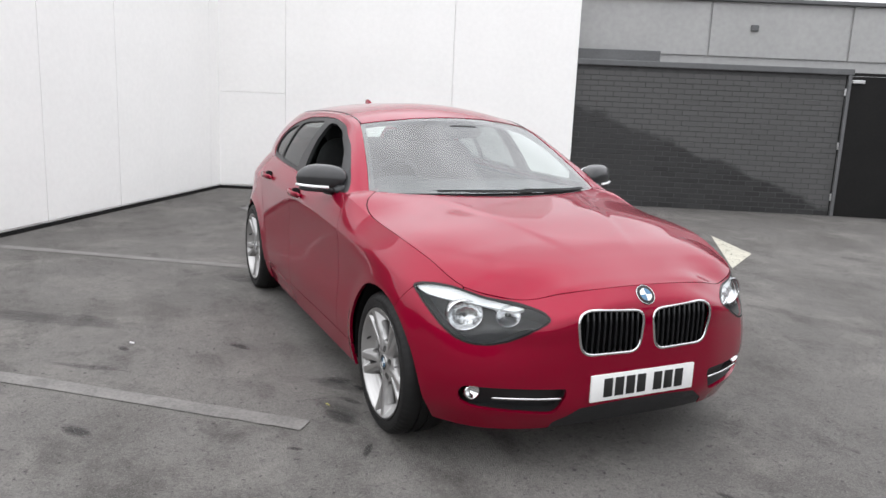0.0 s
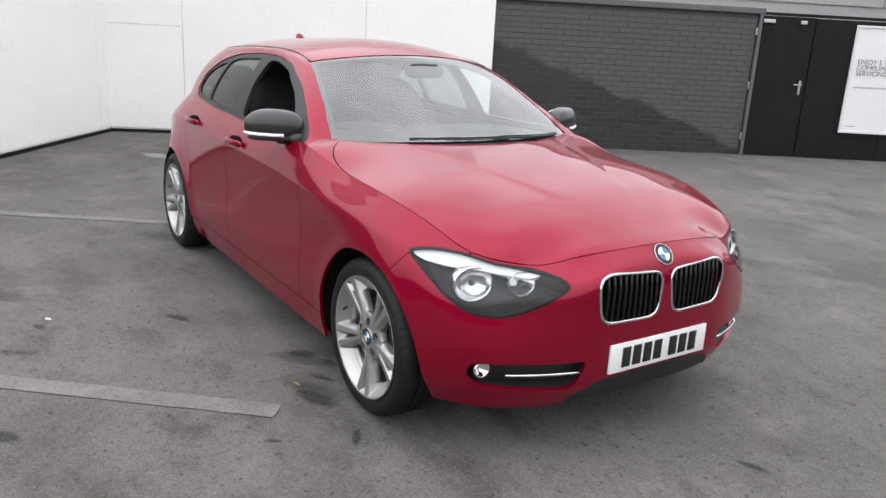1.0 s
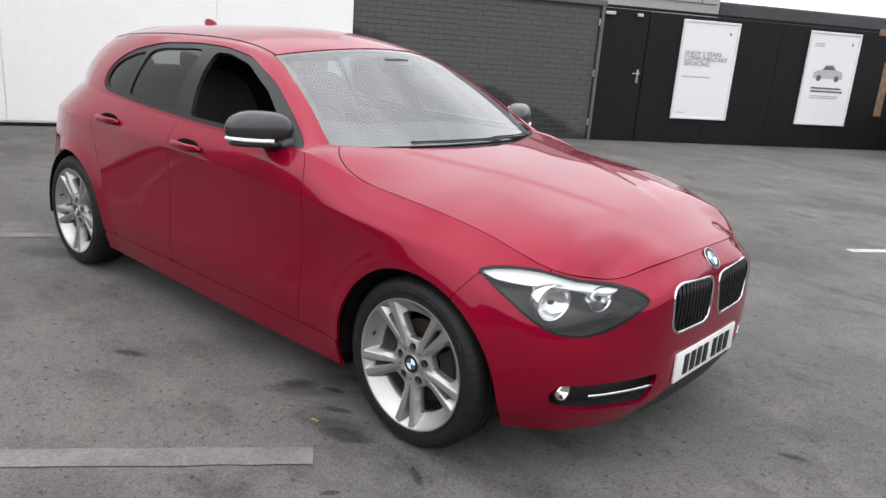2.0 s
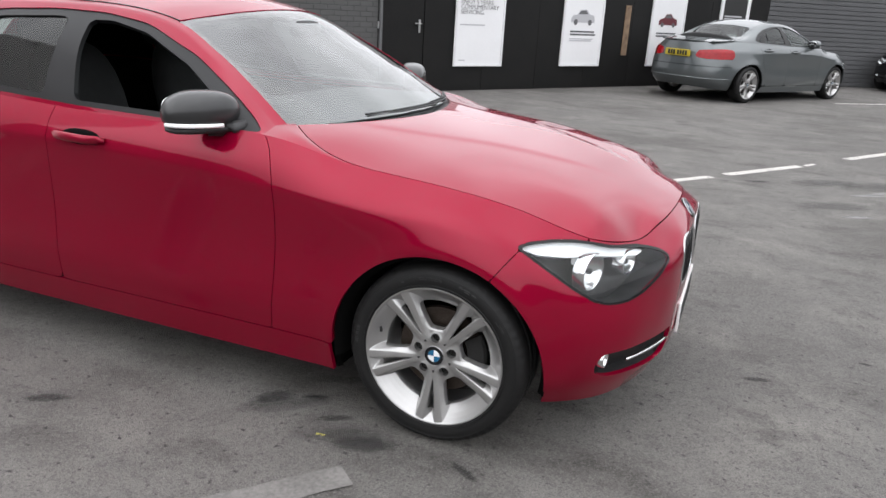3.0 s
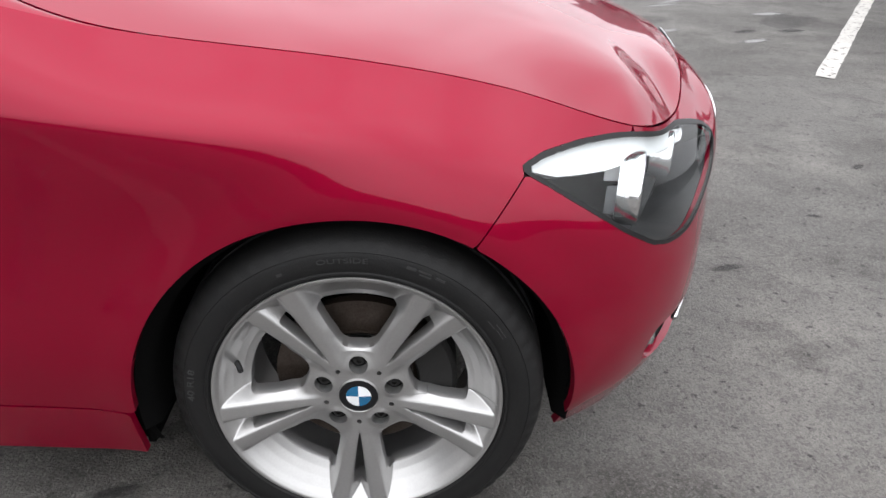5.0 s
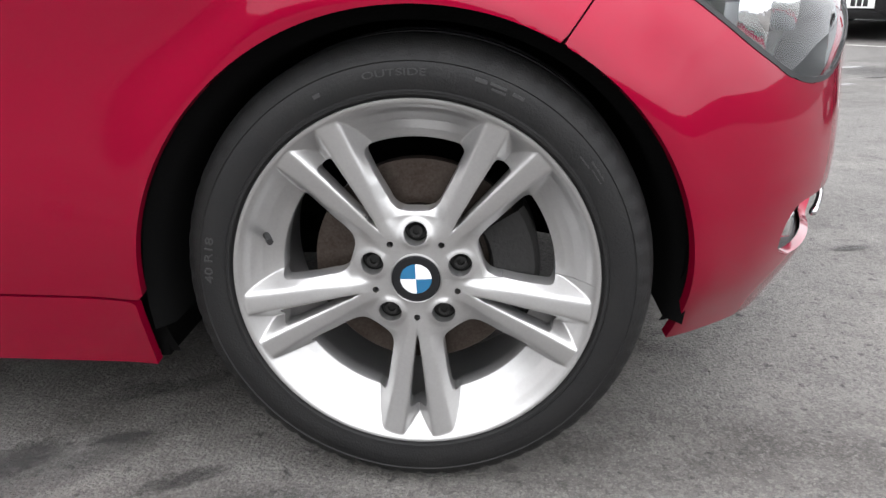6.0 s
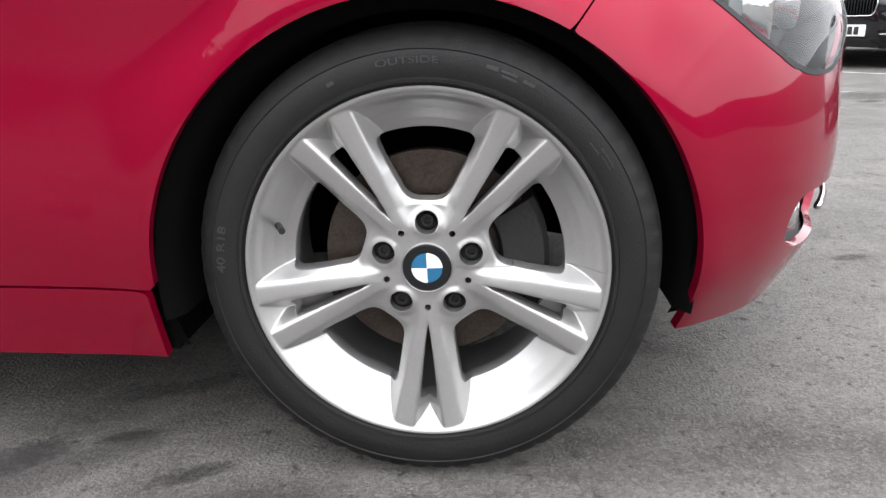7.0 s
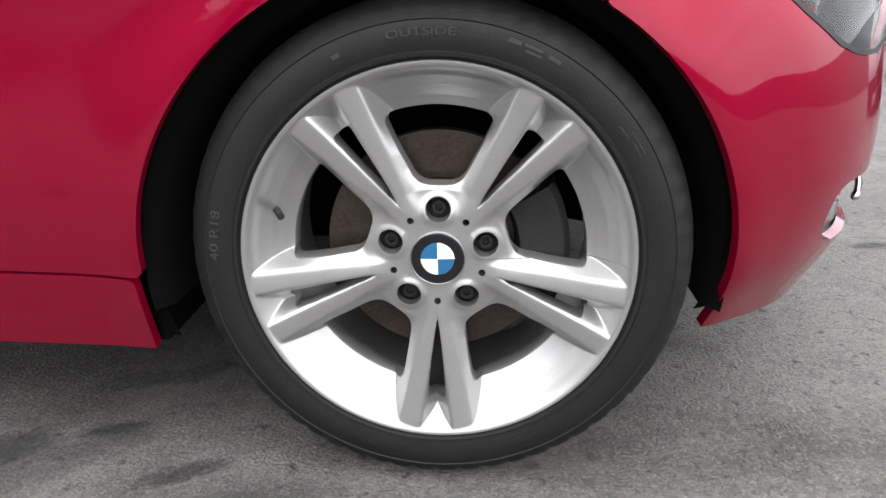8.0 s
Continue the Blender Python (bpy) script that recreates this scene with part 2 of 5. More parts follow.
# ---- building helpers ----
def mesh_object(name, verts, faces, material, parent=None, label="", smooth=True, sharp=0):
    me = bpy.data.meshes.new(name)
    me.from_pydata([tuple(map(float, v)) for v in verts], [], faces)
    if smooth:
        me.polygons.foreach_set("use_smooth", [True] * len(me.polygons))
    if sharp:
        me.set_sharp_from_angle(angle=radians(sharp))
    me.materials.append(material)
    ob = new(name, me)
    if parent:
        ob.parent = parent
    if label:
        tagged(ob, label)
    return ob


def part(name, bm, material, parent=None, label="", smooth=False, angle=None):
    """Links a bmesh as one mesh object under a thing or a part."""
    me = bpy.data.meshes.new(name)
    bmesh.ops.recalc_face_normals(bm, faces=bm.faces)
    bm.to_mesh(me)
    bm.free()
    if smooth or angle:
        me.polygons.foreach_set("use_smooth", [True] * len(me.polygons))
    if angle:
        me.set_sharp_from_angle(angle=radians(angle))
    me.materials.append(material)
    ob = new(name, me)
    if parent:
        ob.parent = parent
    if label:
        tagged(ob, label)
    return ob


def again(ob, parent, m=None):
    """Another object on the same mesh."""
    o = new(ob.name.split(".")[0], ob.data)
    o.parent = parent
    if m is not None:
        o.matrix_basis = m
    if "label" in ob:
        o["label"] = ob["label"]
    return o


def empty(name, m, label, category, group="", kind=""):
    e = new(name)
    e.matrix_basis = m
    return tagged(e, label, category, group, kind)


def box(sx, sy, sz, at=(0, 0, 0), bevel=0.0, rot=None, bm=None, seg=2):
    bm2 = bmesh.new()
    bmesh.ops.create_cube(bm2, size=1)
    bmesh.ops.scale(bm2, vec=(sx, sy, sz), verts=bm2.verts)
    if bevel:
        bmesh.ops.bevel(bm2, geom=bm2.edges[:], offset=bevel, segments=seg, affect="EDGES", profile=0.5)
    m = Matrix.Translation(at) @ (rot.to_4x4() if rot else Matrix())
    bmesh.ops.transform(bm2, matrix=m, verts=bm2.verts)
    if bm is None:
        return bm2
    me = bpy.data.meshes.new("tmp")
    bm2.to_mesh(me)
    bm2.free()
    bm.from_mesh(me)
    bpy.data.meshes.remove(me)
    return bm


def lathe_rows(profile, seg, axis="y"):
    """Vertices and faces of a profile of (radius, along) turned about an axis."""
    prof = np.array(profile, float)
    th = np.linspace(0, 2 * math.pi, seg, endpoint=False)
    V = []
    for r, h in prof:
        for a in th:
            c, s = r * math.cos(a), r * math.sin(a)
            V.append((c, h, s) if axis == "y" else (c, s, h))
    F = []
    for i in range(len(prof) - 1):
        for k in range(seg):
            a, b = i * seg + k, i * seg + (k + 1) % seg
            F.append((a, b, b + seg, a + seg))
    return V, F


def tube(points, r, seg=8, closed=False, flat=1.0):
    """Vertices and faces of a pipe along points."""
    P = [Vector(p) for p in points]
    n = len(P)
    V, F = [], []
    for i, p in enumerate(P):
        a, b = (P[i - 1], P[(i + 1) % n]) if closed else (P[max(i - 1, 0)], P[min(i + 1, n - 1)])
        d = (b - a).normalized()
        up = Vector((1, 0, 0)) if abs(d.x) < 0.8 else Vector((0, 0, 1))
        s = d.cross(up).normalized()
        q = s.cross(d).normalized()
        for k in range(seg):
            t = 2 * math.pi * k / seg
            V.append(p + s * (r * math.cos(t)) + q * (r * flat * math.sin(t)))
    for i in range(n if closed else n - 1):
        for k in range(seg):
            a, b = i * seg + k, i * seg + (k + 1) % seg
            c, d = ((i + 1) % n) * seg + (k + 1) % seg, ((i + 1) % n) * seg + k
            F.append((a, b, c, d))
    if not closed:
        F.append(tuple(range(seg - 1, -1, -1)))
        F.append(tuple(range((n - 1) * seg, n * seg)))
    return V, F


def text_mesh(body, size, spacing=1.0):
    cu = bpy.data.curves.new("lettering", "FONT")
    cu.body, cu.size, cu.space_line = body, size, spacing
    cu.extrude = .001
    ob = bpy.data.objects.new("lettering", cu)
    scene.collection.objects.link(ob)
    dg = bpy.context.evaluated_depsgraph_get()
    me = bpy.data.meshes.new_from_object(ob.evaluated_get(dg))
    bpy.data.objects.remove(ob)
    return me

# ---- car body lines: stations run from the middle of the tail round the side to the middle of the nose ----
# each row: x, half width, height
LINE_A = [(-3.40, 0, .25), (-3.38, .31, .245), (-3.31, .52, .235), (-3.17, .66, .22), (-2.96, .755, .20), (-2.69, .80, .185), (-2.2, .825, .175), (-1.6, .835, .174), (-1.1, .838, .174),
          (-.65, .840, .175), (-.3, .838, .178), (0, .81, .192), (.275, .785, .20), (.43, .72, .20), (.535, .61, .20), (.61, .45, .205), (.655, .28, .215), (.67, 0, .22)]
LINE_B = [(-3.48, 0, .35), (-3.46, .33, .35), (-3.39, .56, .34), (-3.24, .715, .32), (-2.97, .815, .30), (-2.69, .862, .29), (-2.2, .858, .286), (-1.6, .858, .286), (-1.1, .86, .286),
          (-.65, .862, .286), (-.3, .866, .288), (0, .862, .292), (.275, .842, .30), (.44, .778, .30), (.565, .655, .30), (.65, .49, .30), (.695, .32, .302), (.705, 0, .305)]
LINE_C = [(-3.51, 0, .46), (-3.49, .335, .46), (-3.42, .575, .45), (-3.26, .73, .435), (-2.97, .828, .41), (-2.69, .879, .405), (-2.2, .874, .40), (-1.6, .872, .40), (-1.1, .874, .40),
          (-.65, .876, .40), (-.3, .88, .405), (0, .882, .415), (.272, .862, .42), (.45, .795, .42), (.58, .67, .42), (.662, .50, .42), (.704, .33, .42), (.714, 0, .42)]
LINE_D = [(-3.50, 0, .63), (-3.48, .335, .63), (-3.41, .565, .63), (-3.26, .72, .625), (-2.97, .826, .615), (-2.69, .881, .61), (-2.2, .872, .605), (-1.6, .866, .60), (-1.1, .868, .60),
          (-.65, .871, .60), (-.3, .877, .60), (0, .882, .60), (.265, .862, .59), (.44, .785, .575), (.572, .655, .562), (.662, .485, .555), (.707, .32, .56), (.718, 0, .565)]
LINE_E = [(-3.47, 0, .83), (-3.45, .325, .83), (-3.38, .54, .84), (-3.24, .69, .855), (-2.97, .795, .867), (-2.69, .855, .868), (-2.2, .868, .866), (-1.6, .877, .86), (-1.1, .88, .845),
          (-.65, .882, .815), (-.3, .882, .79), (0, .872, .765), (.257, .832, .715), (.43, .75, .675), (.57, .615, .655), (.662, .45, .657), (.702, .29, .692), (.700, 0, .708)]
LINE_F = [(-3.43, 0, .99), (-3.41, .26, .99), (-3.35, .42, 1.0), (-3.22, .53, 1.01), (-2.97, .645, 1.022), (-2.69, .742, 1.022), (-2.2, .795, 1.0), (-1.6, .815, .975), (-1.1, .825, .97),
          (-.66, .82, .972), (-.35, .79, .907), (0, .785, .874), (.22, .755, .832), (.440, .69, .757), (.558, .515, .724), (.612, .35, .750), (.636, .20, .765), (.645, 0, .771)]
# greenhouse: belt, pillar or roof rail, middle line
GREEN_BELT = [(-.66, .82, .972), (-.85, .825, .97), (-1.05, .826, .969), (-1.25, .824, .970), (-1.55, .817, .974), (-2.0, .804, .991), (-2.5, .780, 1.014), (-2.85, .692, 1.024), (-3.1, .592, 1.018), (-3.3, .46, 1.004)]
GREEN_RAIL = [(-.675, .738, .985), (-.865, .682, 1.11), (-1.06, .630, 1.218), (-1.26, .585, 1.302), (-1.55, .57, 1.342), (-2.0, .565, 1.345), (-2.45, .55, 1.326), (-2.8, .50, 1.298), (-3.08, .435, 1.24), (-3.32, .37, 1.03)]
GREEN_MID = [(-.43, 0, 1.005), (-.66, 0, 1.13), (-.89, 0, 1.252), (-1.12, 0, 1.362), (-1.5, 0, 1.424), (-2.0, 0, 1.424), (-2.5, 0, 1.404), (-2.85, 0, 1.376), (-3.17, 0, 1.335), (-3.38, 0, 1.03)]
SALOON_RAIL = [(-.675, .738, .985), (-.865, .682, 1.11), (-1.06, .630, 1.218), (-1.26, .585, 1.302), (-1.55, .56, 1.347), (-1.95, .55, 1.35), (-2.3, .555, 1.275), (-2.65, .60, 1.10), (-2.97, .62, 1.045), (-3.3, .53, 1.01)]
SALOON_MID = [(-.43, 0, 1.005), (-.66, 0, 1.13), (-.89, 0, 1.252), (-1.12, 0, 1.36), (-1.5, 0, 1.402), (-1.95, 0, 1.405), (-2.32, 0, 1.32), (-2.75, 0, 1.09), (-3.05, 0, 1.07), (-3.41, 0, 1.02)]
HOOD_MID = curve1([(-.7, 1.01), (-.45, .995), (-.25, .975), (0, .947), (.22, .908), (.33, .882), (.43, .85), (.5, .825), (.56, .803), (.60, .789), (.63, .777), (.645, .771), (.72, .738)])
HOOD_DROP = curve1([(-.7, .12), (-.35, .155), (0, .143), (.22, .145), (.33, .17), (.43, .266), (.49, .44), (.54, .65), (.60, .78), (.63, 1.1), (.7, 1.5)])
HOOD_FRONT = curve1([(0, .63), (.1, .628), (.20, .622), (.28, .612), (.35, .598), (.43, .575), (.51, .54), (.58, .51), (.64, .474), (.69, .43), (.724, .34), (.757, .22), (.775, .1), (.785, 0), (.79, -.35), (.80, -.7)])
HOOD_SIDE = curve1([(-.75, .60), (-.66, .655), (-.60, .705), (-.55, .742), (-.47, .775), (-.35, .787), (0, .782), (.22, .754), (.33, .725), (.43, .688), (.7, .62)])
DOOR_SEAM = curve1([(.15, -.625), (.3, -.625), (.5, -.607), (.7, -.60), (.82, -.608), (.90, -.628), (.95, -.652), (1.0, -.70)])
REAR_SEAM = curve1([(.15, -2.18), (.3, -2.2), (.5, -2.27), (.7, -2.36), (.85, -2.42), (1.03, -2.47)])
DLO = [(-.69, .9768), (-.85, .9815), (-1.5, .986), (-2.0, 1.003), (-2.43, 1.026), (-2.50, 1.06), (-2.51, 1.13), (-2.46, 1.20), (-2.34, 1.262), (-2.1, 1.308), (-1.8, 1.325), (-1.55, 1.322), (-1.33, 1.294), (-1.07, 1.200), (-.86, 1.090), (-.76, 1.026), (-.71, .992)]
PANE_FRONT = [(-.89, 1.002), (-1.54, 1.006), (-1.60, 1.20), (-1.61, 1.295), (-1.5, 1.297), (-1.32, 1.264), (-1.08, 1.168), (-.93, 1.085)]
PANE_REAR = [(-1.70, 1.013), (-2.17, 1.034), (-2.18, 1.26), (-2.08, 1.283), (-1.78, 1.300), (-1.72, 1.298)]
PANE_QUARTER = [(-2.21, 1.036), (-2.42, 1.046), (-2.475, 1.075), (-2.48, 1.13), (-2.43, 1.19), (-2.32, 1.235), (-2.21, 1.256)]
ARCH_R, ARCH_Z, TYRE_R = 0.37, 0.302, 0.318


def body_sheet(fine):
    """The lower body, all round, from the sills to the belt line and the edge of the bonnet."""
    L = np.array([LINE_A, LINE_B, LINE_C, LINE_D, LINE_E, LINE_F], float).transpose(1, 0, 2)
    L[:, :, 1] *= -1
    flip = np.array([1, -1, 1])
    full = np.concatenate([L[1:2] * flip, L, (L[:-1] * flip)[::-1], L[1:2]])
    d = np.linalg.norm(np.diff(full[:, 3], axis=0), axis=1)
    t0 = np.concatenate([[0], np.cumsum(d)])
    n = len(L)
    a, b = t0[1], t0[n]
    k = t0[1 + 9]
    half = np.concatenate([np.linspace(a, k, int(110 * fine), endpoint=False), np.linspace(k, b, int(190 * fine))])
    t = np.concatenate([half, 2 * b - half[-2::-1]])
    rows = hermite(t0, full, t)
    v0 = np.array([0, .1, .22, .48, .8, 1.0])
    v = np.concatenate([np.linspace(0, .8, int(44 * fine), endpoint=False), np.linspace(.8, 1, int(14 * fine) + 2)])
    R = rows.transpose(1, 0, 2)
    soft = hermite(v0, R, v)
    low = v < .8
    crisp = np.concatenate([hermite(v0[:5], R[:5], v[low]), hermite(v0[4:], R[4:], v[~low])])
    rise = (np.clip((v[~low] - .8) / .2, 0, 1) * np.pi)
    crisp[low.sum():, :, 1] *= (1 + 0.012 * np.sin(rise))[:, None]
    x = R[4][None, :, 0:1]
    mixed = np.clip((-x - .05) / .5, 0, 1)
    P = (soft * (1 - mixed) + crisp * mixed).transpose(1, 0, 2)
    for cx in (0.0, -2.69):
        dist = np.hypot(P[..., 0] - cx, P[..., 2] - ARCH_Z)
        side = np.abs(P[..., 1]) > .6
        P[..., 1] += np.sign(P[..., 1]) * side * 0.010 * np.exp(-((dist - ARCH_R) / .05) ** 2)
    out = lambda p: p * np.array([0.3, 1, 0]) + np.array([0.4, 0, 0])
    return grid_sheet(P, outward=out)


def hood_sheet(fine):
    xs, ys = np.linspace(-.74, .74, int(150 * fine)), np.linspace(-.86, .86, int(220 * fine))
    X, Y = np.meshgrid(xs, ys, indexing="ij")
    W = np.abs(Y)
    Z = HOOD_MID(X) - HOOD_DROP(X) * W ** 3
    # two creases run from the screen's corners towards the badge; outside them the skin steps down
    ridge = np.interp(X, [-.6, -.35, 0, .3, .5], [.50, .415, .30, .20, .13])
    fade = np.clip((.46 - X) / .22, 0, 1) * np.clip((X + .62) / .2, 0, 1)
    Z -= .0046 * fade / (1 + np.exp(-np.clip((W - ridge) / .012, -40, 40)))
    # the edge runs flush into the wings and the nose: a thin plate spans the misses
    edge = body_sheet(.5)
    edge = edge.A[np.isclose(edge.A[:, 7], 1.0) & (edge.x > -.68), :3]
    edge = edge[np.argsort(np.arctan2(edge[:, 1], edge[:, 0] + .9))]
    edge = edge[::max(1, len(edge) // 110)]
    ew, ex = np.abs(edge[:, 1]), edge[:, 0]
    eridge = np.interp(ex, [-.6, -.35, 0, .3, .5], [.50, .415, .30, .20, .13])
    efade = np.clip((.46 - ex) / .22, 0, 1) * np.clip((ex + .62) / .2, 0, 1)
    miss = edge[:, 2] - (HOOD_MID(ex) - HOOD_DROP(ex) * ew ** 3 - .0046 * efade / (1 + np.exp(-np.clip((ew - eridge) / .012, -40, 40))))
    inner = np.array([(a, b) for a in np.linspace(-.62, .42, 9) for b in (-.22, 0, .22)])
    knots = np.vstack([edge[:, :2], inner])
    value = np.concatenate([miss, np.zeros(len(inner))])

    def plate(p, q):
        d = ((p[:, None, :] - q[None]) ** 2).sum(2)
        return d * np.log(d + 1e-12)
    k = len(knots)
    lhs = np.zeros((k + 3, k + 3))
    lhs[:k, :k] = plate(knots, knots) + 2e-5 * np.eye(k)
    lhs[:k, k], lhs[:k, k + 1:], lhs[k, :k], lhs[k + 1:, :k] = 1, knots, 1, knots.T
    coef = np.linalg.lstsq(lhs, np.concatenate([value, np.zeros(3)]), rcond=None)[0]
    at = np.stack([X.ravel(), Y.ravel()], 1)
    Z += (plate(at, knots) @ coef[:k] + coef[k] + at @ coef[k + 1:]).reshape(Z.shape)
    return grid_sheet(np.stack([X, Y, Z], 2), outward=lambda p: np.zeros_like(p) + np.array([0, 0, 1]))


def green_sheet(fine, saloon=False):
    b, r, c = (np.array(q, float) for q in (GREEN_BELT, SALOON_RAIL if saloon else GREEN_RAIL, SALOON_MID if saloon else GREEN_MID))
    g = np.arange(len(b), dtype=float)
    t = np.linspace(0, len(b) - 1, int(170 * fine))
    B, Rr, C = hermite(g, b, t), hermite(g, r, t), hermite(g, c, t)
    # the belt sits on the body's upper edge
    rim = body_sheet(.5)
    rim = rim.A[np.isclose(rim.A[:, 7], 1.0) & (rim.y <= 0) & (rim.x < -.6), :3]
    rim = rim[np.argsort(rim[:, 0])]
    B[:, 1], B[:, 2] = np.interp(B[:, 0], rim[:, 0], -rim[:, 1]), np.interp(B[:, 0], rim[:, 0], rim[:, 2]) - .001
    M = (B + Rr) / 2 + np.array([0, .028, .012]) * np.clip(t / 1.0, 0, 1)[:, None]
    s = np.linspace(0, 1, int(34 * fine))[:, None, None]
    side = (1 - s) * (1 - 2 * s) * B + 4 * s * (1 - s) * M + s * (2 * s - 1) * Rr
    q = np.linspace(0, 1, int(48 * fine))[1:, None, None]
    top = Rr * (1 - q) + C * q
    rise = (C[:, 2] - Rr[:, 2])[None, :]
    lift = q[..., 0] * (2 - q[..., 0])
    top[..., 2] = Rr[None, :, 2] + rise * lift
    top[..., 0] = Rr[None, :, 0] + (C[:, 0] - Rr[:, 0])[None, :] * lift
    half = np.concatenate([side, top])
    vv = np.concatenate([s.ravel(), 1 + q.ravel()])
    half[..., 1] *= -1
    P = np.concatenate([half, half[-2::-1] * np.array([1, -1, 1])]).transpose(1, 0, 2)
    v = np.concatenate([vv, vv[-2::-1]])
    uv = np.stack(np.meshgrid(t, v, indexing="ij"), 2)
    return grid_sheet(P, uv, outward=lambda p: p * np.array([0, 1, 0]) + np.array([0, 0, .8]))


def warp_for(wheelbase=2.69, front=.77, rear=.88, wide=1.765, high=1.0):
    """Stretches the body lines to another car's wheelbase, overhangs, width and height."""
    def go(V):
        V = np.array(V, float)
        x = V[:, 0].copy()
        V[:, 0] = np.where(x > 0, x * front / .77, np.where(x > -2.69, x * wheelbase / 2.69, -wheelbase + (x + 2.69) * rear / .88))
        V[:, 1] *= wide / 1.765
        V[:, 2] = np.where(V[:, 2] > .3, .3 + (V[:, 2] - .3) * high, V[:, 2])
        return V
    return go


class Car:
    """One car: its base Empty and the warp that its parts go through."""

    def __init__(self, m, label, group, warp):
        self.base = empty("car", m, label, "car", group)
        self.warp = warp

    def sheet(self, name, sh, material, label="", parent=None, fold=0.014):
        sh = sh.main()
        if fold:
            sh = sh.flange(fold)
        if not len(sh.faces):
            return None
        return mesh_object(name, self.warp(sh.A[:, :3]), sh.faces, material, parent or self.base, label, True, 48)

    def raw(self, name, V, F, material, label="", parent=None, smooth=True):
        return mesh_object(name, self.warp(V), F, material, parent or self.base, label, smooth)

    def bm(self, name, bm, material, label="", parent=None, angle=40):
        for v in bm.verts:
            v.co = Vector(self.warp([v.co])[0])
        return part(name, bm, material, parent or self.base, label, angle=angle)


def smooth_min(a, b, k):
    h = np.clip(.5 + .5 * (b - a) / k, 0, 1)
    return b * (1 - h) + a * h - k * h * (1 - h)


def wheel_face(fine):
    """The cast face: hub, five pairs of spokes and the sloping ring, with windows, slots and bores cut through."""
    rr, th = np.linspace(.0325, .2365, int(165 * fine)), np.linspace(0, 2 * math.pi, int(1300 * fine))
    R, T = np.meshgrid(rr, th, indexing="ij")
    phi = (np.degrees(T) - 270 + 36) % 72 - 36
    a, b = R * np.cos(np.radians(phi)), R * np.abs(np.sin(np.radians(phi)))
    c = R * np.cos(np.radians(36 - np.abs(phi)))
    w_out = np.interp(a, [.03, .06, .085, .105, .147, .19, .217, .24], [.0295, .0305, .0325, .0350, .0415, .0495, .0555, .0605])
    w_in = np.interp(a, [.03, .083, .097, .147, .19, .217, .24], [-.012, 0, .0028, .0085, .0125, .0150, .0165])
    window = smooth_min(smooth_min(b - w_out, .1875 - R, .012), c - .0915, .014)
    slot = smooth_min(w_in - b, .1965 - R, .006)
    f = np.minimum(-window, -slot)
    for k in range(5):
        t = math.radians(90 + 72 * k)
        f = np.minimum(f, np.hypot(R * np.cos(T) - .0625 * math.cos(t), R * np.sin(T) - .0625 * math.sin(t)) - .0158)
        t += math.radians(36)
        f = np.minimum(f, np.hypot(R * np.cos(T) - .0585 * math.cos(t), R * np.sin(T) - .0585 * math.sin(t)) - .0044)
    face = curve1([(.03, -.0895), (.05, -.0895), (.085, -.0925), (.14, -.0975), (.2, -.1045), (.226, -.1085), (.24, -.1105)])(R)
    blend = np.clip((R - .06) / .03, 0, 1)
    # each spoke is a flat face between two crisp ridges, with walls falling to the window and to the slot
    edge_out, edge_in = .0102 + .236 * (a - .058), np.maximum((a - .080) * .138, 0)
    soft = lambda d: (d + np.sqrt(d * d + .0026 ** 2)) / 2
    wall = soft(b - edge_out) * np.interp(R, [.14, .19], [.95, 1.9]) * np.clip((R - .052) / .035, 0, 1)
    far = np.clip((R - .088) / .03, 0, 1)
    wall = far * wall + (1 - far) * .007 * (1 - np.exp(-wall / .007))
    inner = soft(edge_in - b) * 1.5 * np.clip((a - .076) / .012, 0, 1)
    dish = .0025 * np.clip((b - edge_in) / np.maximum(edge_out - edge_in, .004), 0, 1) * blend
    pad = .004 * np.exp(-((np.minimum(np.hypot(c - .0625, R * np.sin(np.radians(36 - np.abs(phi)))), 1) - .0158) / .006) ** 2)
    spoke = face + np.minimum(wall, .02 + .1 * blend) + inner + dish - pad * .6
    ring = np.interp(R, [.18, .187, .2, .213, .226, .233, .2365], [-.060, -.0625, -.0705, -.0815, -.0955, -.1050, -.1085])
    Y = smooth_min(spoke, ring, .0025)
    Y = np.where(R < .11, np.minimum(spoke, -.066), Y)
    sh = grid_sheet(np.stack([R * np.cos(T), Y, R * np.sin(T)], 2), outward=lambda p: np.zeros_like(p) + np.array([0, -1, 0]))
    sh.A[:, 3:6] = (0, -1, 0)
    return sh.cut(f.ravel()).flange(.030)


def side_text(body, size, radius, middle, y, stretch):
    """Raised lettering bent round the sidewall, reading clockwise from outside."""
    me = text_mesh(body, size)
    V = np.array([v.co for v in me.vertices])
    F = [tuple(p.vertices) for p in me.polygons]
    x = (V[:, 0] - (V[:, 0].max() + V[:, 0].min()) / 2) * stretch
    t = math.radians(middle) - x / radius
    r = radius + V[:, 1]
    return np.stack([r * np.cos(t), y - V[:, 2], r * np.sin(t)], 1), F


